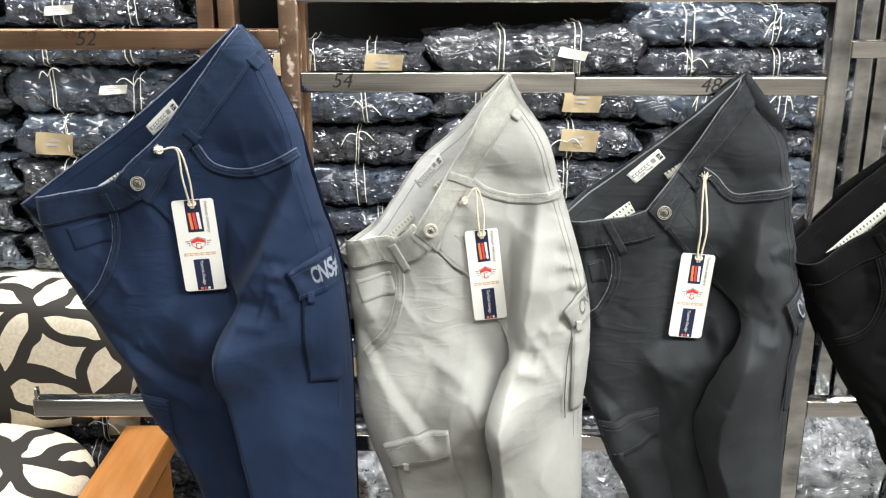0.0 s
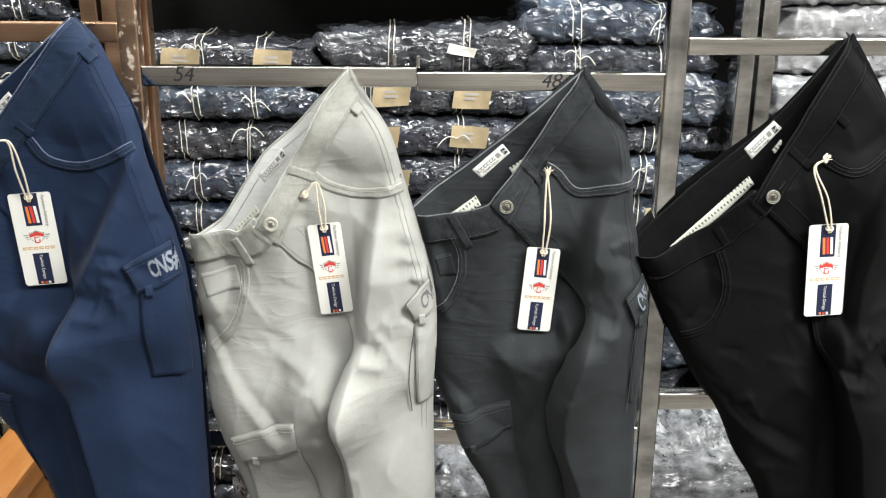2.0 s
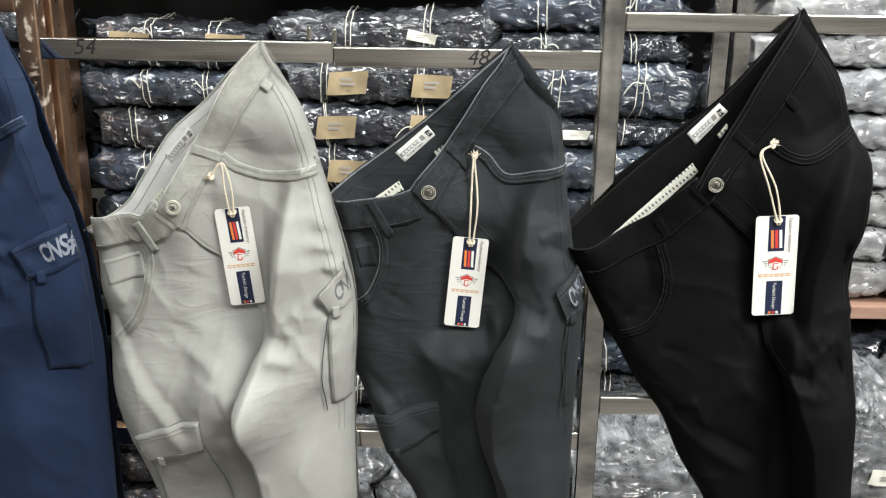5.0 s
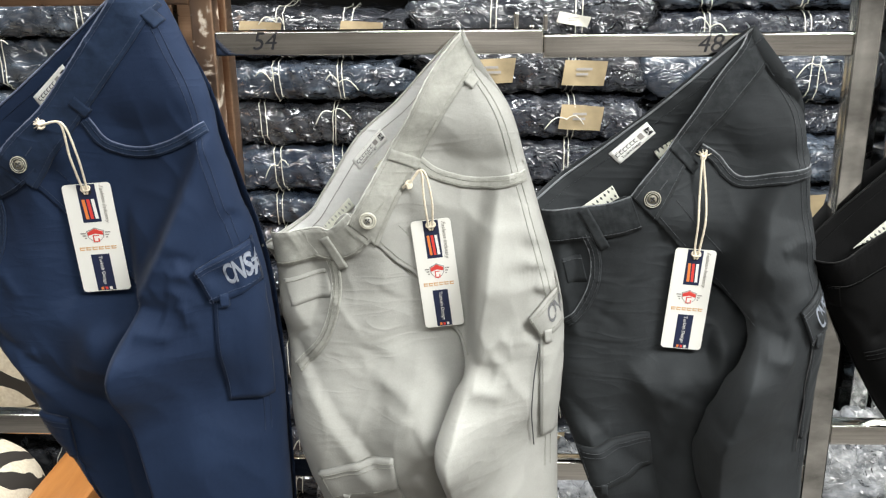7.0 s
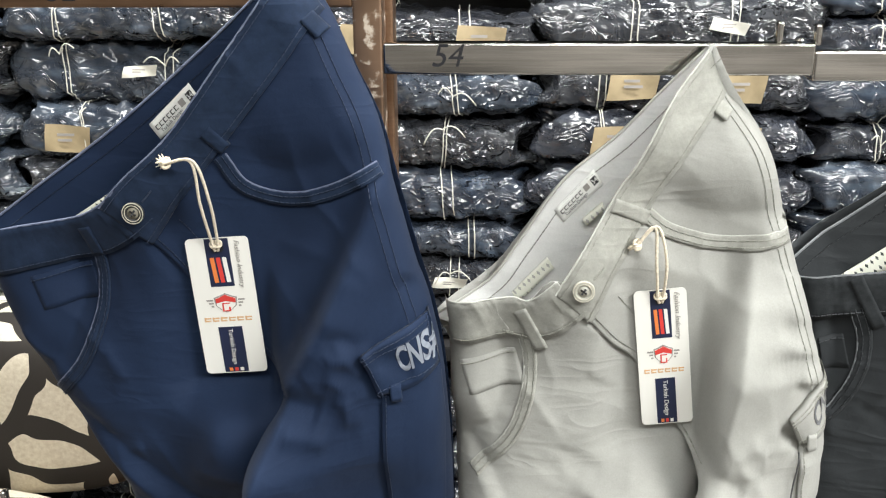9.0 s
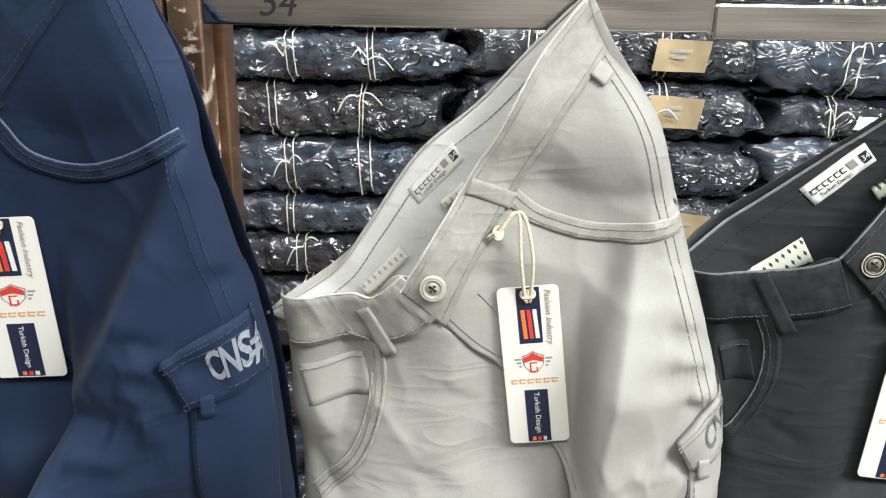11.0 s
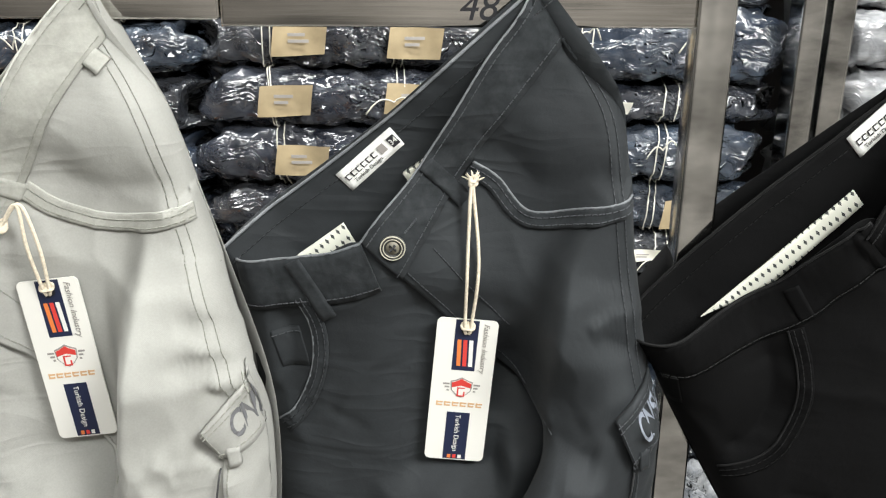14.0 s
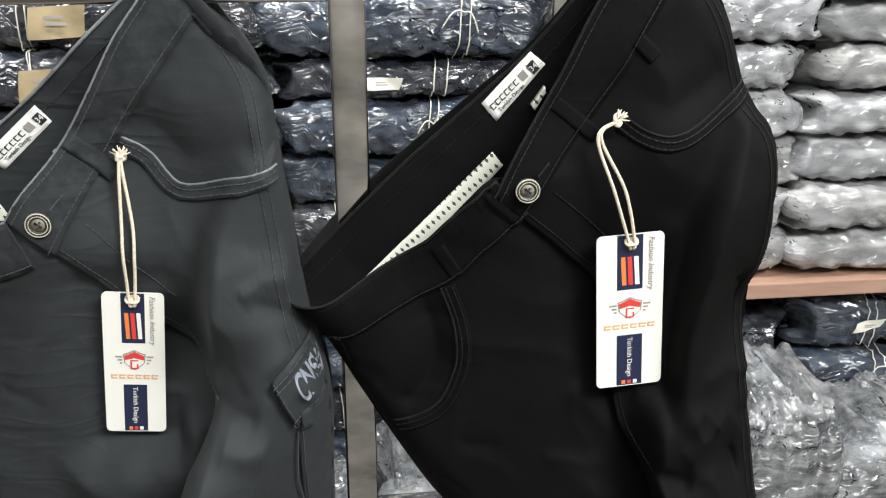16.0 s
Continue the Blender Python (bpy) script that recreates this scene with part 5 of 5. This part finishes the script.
for x0 in (-0.47, -0.43, 0.80, 0.84):
    shelf_post(x0, x0 + 0.032, M_STEEL_BROWN if x0 < 0 else M_STEEL_POST)


def shelf_board(x0, x1, z0, z1, material, label):
    return block("shelf_board", x0, x1, SY + 0.02, 2.56, z0, z1, material, label, "shelf", "structure", 0.003)


for x0, x1 in ((-1.9, -0.47), (-0.4, 0.8), (0.875, 2.3)):
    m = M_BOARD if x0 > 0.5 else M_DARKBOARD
    if x0 < -1:
        shelf_board(x0, x1, 0.935, 0.965, M_NOTE, "pale edged shelf board carrying wrapped garments")
    else:
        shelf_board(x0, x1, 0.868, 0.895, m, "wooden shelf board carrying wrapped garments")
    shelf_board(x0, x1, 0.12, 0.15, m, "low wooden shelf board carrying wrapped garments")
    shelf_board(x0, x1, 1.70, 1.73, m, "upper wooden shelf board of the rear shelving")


def bundle(x0, x1, z0, z1, material, label, rnd, group, y=None, tilt=0.0, cords=2, card=None, spot=None):
    """A stack of folded garments in clear film, tied with twine."""
    w, h, d = (x1 - x0) / 2, (z1 - z0) / 2, 0.26
    cx, cz = (x0 + x1) / 2, (z0 + z1) / 2
    y0 = (SY + 0.02 if y is None else y) + rnd.uniform(0.0, 0.03)
    root = base("garment_bundle", cx, y0 + d / 2, z0, label, "wrapped bundle", group)
    root.rotation_euler = (0, radians(tilt), radians(rnd.uniform(-2, 2)))
    nu, nv = 84, 52
    u = np.linspace(-1, 1, nu)[:, None]
    a = np.linspace(0, 2 * np.pi, nv, endpoint=False)[None, :]
    endk = np.clip((np.abs(u) - 0.86) / 0.14, 0, 1)
    sx = 1 - rnd.uniform(0.12, 0.30) * endk ** 2
    ex = 0.47
    cy = np.sign(np.cos(a)) * np.abs(np.cos(a)) ** ex
    sz = np.sign(np.sin(a)) * np.abs(np.sin(a)) ** ex
    seed = rnd.randint(0, 9999)
    rr = np.random.RandomState(seed)
    ph = rr.rand(6) * 6.28
    X = w * u + 0 * a
    sag = 0.10 * np.sin(2.2 * u + ph[0]) * h
    pleat = endk * 0.16 * np.sin(9 * a + ph[1] + 4 * u)
    ridge = 0.05 * np.sin(3 * a + 7 * u + ph[2]) + 0.035 * np.sin(17 * u + 2 * a + ph[3]) + 0.03 * np.sin(31 * u - 5 * a + ph[4])
    crease = np.abs(np.sin(11 * u + 2.5 * np.sin(3 * a + ph[1]) + ph[2])) * np.abs(np.sin(5 * a + 3 * np.sin(6 * u + ph[0]) + ph[4]))
    crease = crease + 0.6 * np.abs(np.sin(23 * u + 4 * np.sin(4 * a + ph[3]) + 3 * a)) * np.abs(np.sin(8 * a + 9 * u + ph[5]))
    ridge = ridge + 0.11 * (crease - 0.5)
    k = sx * (1 + ridge + pleat)
    Yv = d / 2 * cy * (1 - 0.25 * endk ** 2) * (1 + 0.3 * ridge + 0.3 * pleat)
    Zv = h * sz * k + sag * (sz > 0) + h
    lo = np.minimum(Zv, 0)
    Zv = Zv - lo * 0.85
    X = X + endk * 0.02 * np.sin(4 * a + ph[5]) * np.sign(u)
    vs = np.stack([X, Yv + 0 * X, Zv + 0 * X], -1).reshape(-1, 3)
    fs = [(i * nv + j, (i + 1) * nv + j, (i + 1) * nv + (j + 1) % nv, i * nv + (j + 1) % nv) for i in range(nu - 1) for j in range(nv)]
    fs += [tuple(range(nv)), tuple(range((nu - 1) * nv, nu * nv))]
    body = mesh_object("wrapped_body", vs, fs, material, root)
    front = Yv.min()
    # pleated film at both ends
    for sgn in (-1, 1):
        g = []
        for r in np.linspace(0, 1, 6):
            for q in np.linspace(-1, 1, 15):
                g.append((sgn * (w * 0.985 + 0.02 * r + 0.004 * math.sin(5 * q + ph[0])), -d * 0.3 * (1 - 0.4 * r) + 0.009 * math.sin(9 * q + ph[1] + 2 * r) * (0.4 + r), h + q * h * (0.5 + 0.22 * r)))
        n_ = len(g)
        gf = grid_faces(6, 15)
        mesh_object("film_end", g + [(a_, b_ + 0.0008, c_) for a_, b_, c_ in g], gf + [tuple(n_ + i for i in reversed(f)) for f in gf], material, root)
    # twine round the bundle, with a bow
    for c in range(cords):
        i = int(nu * ((0.28 if c == 0 else 0.66) + rnd.uniform(-0.06, 0.06)))
        for off in (0, rnd.choice((2, 3))):
            ring = np.array([vs[min(nu - 1, i + off) * nv + j] for j in range(nv)])
            cen = ring.mean(0)
            ring = cen + (ring - cen) * [1, 1.03, 1.05]
            ring[:, 0] += 0.006 * np.sin(a[0] + ph[c]) + rnd.uniform(-0.004, 0.004)
            v, f = tube(np.vstack([ring, ring[:1]]), 0.0010, 5, False)
            mesh_object("twine", v, f, M_TWINE, root)
        if rnd.random() < 0.4:
            p = np.array([vs[i * nv][0] + 0.004, front - 0.006, h * rnd.uniform(0.9, 1.6)])
            pieces = []
            for s in (-1, 1):
                t = np.linspace(0, 1, 12)[:, None]
                end = np.array([s * rnd.uniform(0.015, 0.04), -0.004, rnd.uniform(-0.03, 0.015)])
                pieces.append(tube(p + t * end + np.sin(np.pi * t) * np.array([0, -0.004, 0.012]), 0.0011, 5))
            v, f = join(pieces)
            mesh_object("twine_bow", v, f, M_TWINE, root)
    for place in (spot if isinstance(spot, tuple) else (spot,)) if card else ():
        cm, cw, ch = card
        i0 = place * w if place is not None else rnd.uniform(-0.35, 0.35) * w * 1.4
        zc = h * rnd.uniform(0.8, 1.15)
        skew = rnd.uniform(-0.012, 0.012)
        g = []
        for r in range(5):
            for q in range(7):
                px_, pz = i0 + (q / 6 - 0.5) * cw + 0.006 * (r - 2) / 4, zc + (r / 4 - 0.5) * ch + (q / 6 - 0.5) * skew
                g.append((px_, front - 0.003 - 0.003 * math.sin(q * 0.9 + r * 0.7) + 0.12 * max(0, pz - h * 1.5) ** 1, pz))
        label_ob = mesh_object("paper_label", g + [(a_, b_ + 0.0006, c_) for a_, b_, c_ in g],
                    grid_faces(5, 7) + [tuple(35 + i for i in reversed(f)) for f in grid_faces(5, 7)], cm, root)
        for r0 in (0.62, 0.42):
            bw_ = cw * rnd.uniform(0.25, 0.4)
            zz = zc + (r0 - 0.5) * ch
            yy = front - 0.0075
            xs = i0 - cw * 0.2
            v = [(xs, yy, zz), (xs + bw_, yy, zz), (xs + bw_, yy, zz + ch * 0.1), (xs, yy, zz + ch * 0.1)]
            mesh_object("printed_bar", v + [(a_, b_ + 0.0004, c_) for a_, b_, c_ in v], [(0, 1, 2, 3), (7, 6, 5, 4), (0, 4, 5, 1), (2, 6, 7, 3)], M_GREYINK, label_ob, smooth=False)
    return root


rnd = random.Random(5)
L_DARK = "dark folded trousers in clear film tied with twine"
L_BLUE = "blue folded jeans in clear crinkled film with twine"
L_PALE = "pale folded garments in glossy clear film on shelf"


def stack(x0, x1, z0, z1, pitch, mats, group, cards, cords=2, jitter=0.02):
    z = z0
    n = 0
    while z < z1:
        h = pitch * rnd.uniform(0.84, 1.12)
        m = rnd.choice(mats)
        lab = L_PALE if m is M_WRAP_PALE else L_BLUE if m is M_WRAP_BLUE else L_DARK
        card = None
        if rnd.random() < cards:
            card = rnd.choice(((M_KRAFT, 0.07, 0.045), (M_KRAFT, 0.085, 0.05), (M_NOTE, 0.05, 0.018)))
        bundle(x0 + rnd.uniform(-jitter, jitter), x1 + rnd.uniform(-jitter, jitter), z, z + h, m, lab, rnd, group, None, rnd.uniform(-1.2, 1.2), cords, card)
        z += h * 0.985
        n += 1


G = "wrapped bundles stacked on the shelves"
DB = [M_WRAP_DARK, M_WRAP_DARK, M_WRAP_BLUE]
KRAFT, SMALL = (M_KRAFT, 0.075, 0.044), (M_NOTE, 0.055, 0.018)


def named_stack(x0, x1, z, rows):
    """Bundles from the bottom up: height, blue or dark cloth, label and its place."""
    for h, blue, card, spot in rows:
        bundle(x0 + rnd.uniform(-0.015, 0.015), x1 + rnd.uniform(-0.015, 0.015), z, z + h, M_WRAP_BLUE if blue else M_WRAP_DARK, L_BLUE if blue else L_DARK,
               rnd, G, None, rnd.uniform(-1, 1), 2, card, spot)
        z += h * 0.985


# middle bay
named_stack(-0.40, -0.03, 0.895, [(0.078, 0, None, 0), (0.072, 0, SMALL, 0.3), (0.066, 1, None, 0), (0.09, 1, None, 0), (0.088, 0, None, 0), (0.075, 1, None, 0), (0.088, 0, KRAFT, (0.46, -0.52))])
named_stack(-0.02, 0.40, 0.895, [(0.08, 0, KRAFT, 0.3), (0.076, 1, None, 0), (0.076, 0, KRAFT, 0.55), (0.088, 0, KRAFT, -0.33), (0.085, 0, KRAFT, (-0.45, 0.42)), (0.085, 0, KRAFT, (-0.34, 0.42)), (0.095, 0, SMALL, 0.3)])
named_stack(0.40, 0.79, 0.895, [(0.08, 0, None, 0), (0.08, 0, SMALL, 0.2), (0.078, 1, KRAFT, 0.5), (0.085, 1, None, 0), (0.062, 0, SMALL, -0.2), (0.105, 1, None, 0), (0.06, 0, None, 0), (0.085, 1, None, 0)])
# left bay
named_stack(-0.88, -0.485, 0.967, [(0.085, 0, None, 0), (0.078, 1, SMALL, 0.2), (0.085, 0, None, 0), (0.088, 1, KRAFT, -0.55), (0.105, 1, SMALL, 0.1), (0.075, 1, None, 0), (0.068, 0, SMALL, -0.3)])
named_stack(-1.33, -0.90, 0.967, [(0.085, 1, None, 0), (0.085, 0, None, 0), (0.09, 1, None, 0), (0.09, 1, None, 0), (0.095, 0, None, 0), (0.09, 1, None, 0), (0.07, 0, None, 0)])
# right bay
stack(0.89, 1.225, 0.90, 1.60, 0.076, [M_WRAP_PALE], G, 0.0, 0)
stack(1.245, 1.70, 0.90, 1.60, 0.076, [M_WRAP_PALE], G, 0.0, 0)
# lower shelves
stack(-0.40, -0.02, 0.15, 0.78, 0.10, DB, G, 0.4)
stack(-0.01, 0.39, 0.15, 0.78, 0.10, DB, G, 0.4)
stack(0.40, 0.785, 0.15, 0.78, 0.10, DB, G, 0.3)
stack(0.89, 1.26, 0.15, 0.78, 0.105, DB, G, 0.3)
stack(1.28, 1.72, 0.15, 0.78, 0.105, DB, G, 0.5)
stack(-0.88, -0.485, 0.15, 0.78, 0.10, DB, G, 0.3)

# ---- sofa with patterned cushions and a wooden arm ----
sofa = base("sofa", -1.0, 1.5, 0, "wooden sofa with cream and black patterned cushions", "sofa")


def cushion(name, x0, x1, y0, y1, z0, z1, puff):
    w, d, h = (x1 - x0) / 2, (y1 - y0) / 2, (z1 - z0) / 2
    bm = bmesh.new()
    uv = bm.loops.layers.uv.new("UVMap")
    nr, nc = 28, 40
    vs = []
    for i in range(nr):
        ph = -math.pi / 2 + math.pi * i / (nr - 1)
        row = []
        for j in range(nc):
            th = 2 * math.pi * j / nc

            def se(v, e):
                return math.copysign(abs(v) ** e, v)
            r = se(math.cos(ph), 0.35)
            row.append(bm.verts.new((w * r * se(math.cos(th), 0.35) + (x0 + x1) / 2 + 1.0, d * r * se(math.sin(th), 0.35) + (y0 + y1) / 2 - 1.5, h * se(math.sin(ph), 0.5) + (z0 + z1) / 2)))
        vs.append(row)
    for i in range(nr - 1):
        for j in range(nc):
            f = bm.faces.new((vs[i][j], vs[i][(j + 1) % nc], vs[i + 1][(j + 1) % nc], vs[i + 1][j]))
            for lo in f.loops:
                lo[uv].uv = (lo.vert.co.x, lo.vert.co.z + lo.vert.co.y * 0.8)
    bmesh.ops.remove_doubles(bm, verts=bm.verts, dist=0.0003)
    return part(name, bm, M_UPHOLSTERY, sofa, "", True)


cushion("back_cushion", -1.75, -0.62, 1.66, 1.84, 0.70, 0.995, 0.03)
cushion("seat_cushion", -1.75, -0.65, 1.16, 1.68, 0.42, 0.77, 0.03)


def sofa_box(name, x0, x1, y0, y1, z0, z1, bevel):
    bm = bmesh.new()
    box(bm, x0 + 1.0, x1 + 1.0, y0 - 1.5, y1 - 1.5, z0, z1, bevel)
    return part(name, bm, M_SOFAWOOD, sofa)


sofa_box("armrest", -0.645, -0.545, 1.02, 1.72, 0.645, 0.70, 0.008)
sofa_box("side_panel", -0.63, -0.555, 1.06, 1.70, 0.0, 0.645, 0.006)
sofa_box("seat_frame", -1.75, -0.63, 1.2, 1.70, 0.12, 0.42, 0.008)
for lx_ in (-1.7, -0.75):
    sofa_box("leg", lx_, lx_ + 0.06, 1.22, 1.28, 0.0, 0.12, 0.004)

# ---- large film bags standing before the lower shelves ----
# paler than the dark garments inside: the film's white glints lightened into the colour
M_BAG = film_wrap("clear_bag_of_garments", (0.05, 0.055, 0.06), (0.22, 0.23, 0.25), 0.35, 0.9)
for x0, x1, z1, yy, tl in ((0.52, 0.86, 0.72, 1.58, 8), (0.98, 1.20, 0.80, 1.60, -6), (1.18, 1.62, 0.72, 1.62, 5), (-0.16, 0.2, 0.70, 1.5, 3), (0.18, 0.5, 0.68, 1.52, -4)):
    for k in range(3):
        h = z1 / 3
        bundle(x0 + rnd.uniform(-0.02, 0.02), x1 + rnd.uniform(-0.02, 0.02), k * h, (k + 1) * h, M_BAG, "large clear film bag of folded garments on floor", rnd, "film bags on the floor", yy, 0, 0,
               (M_NOTE, 0.06, 0.03) if k == 2 else None)
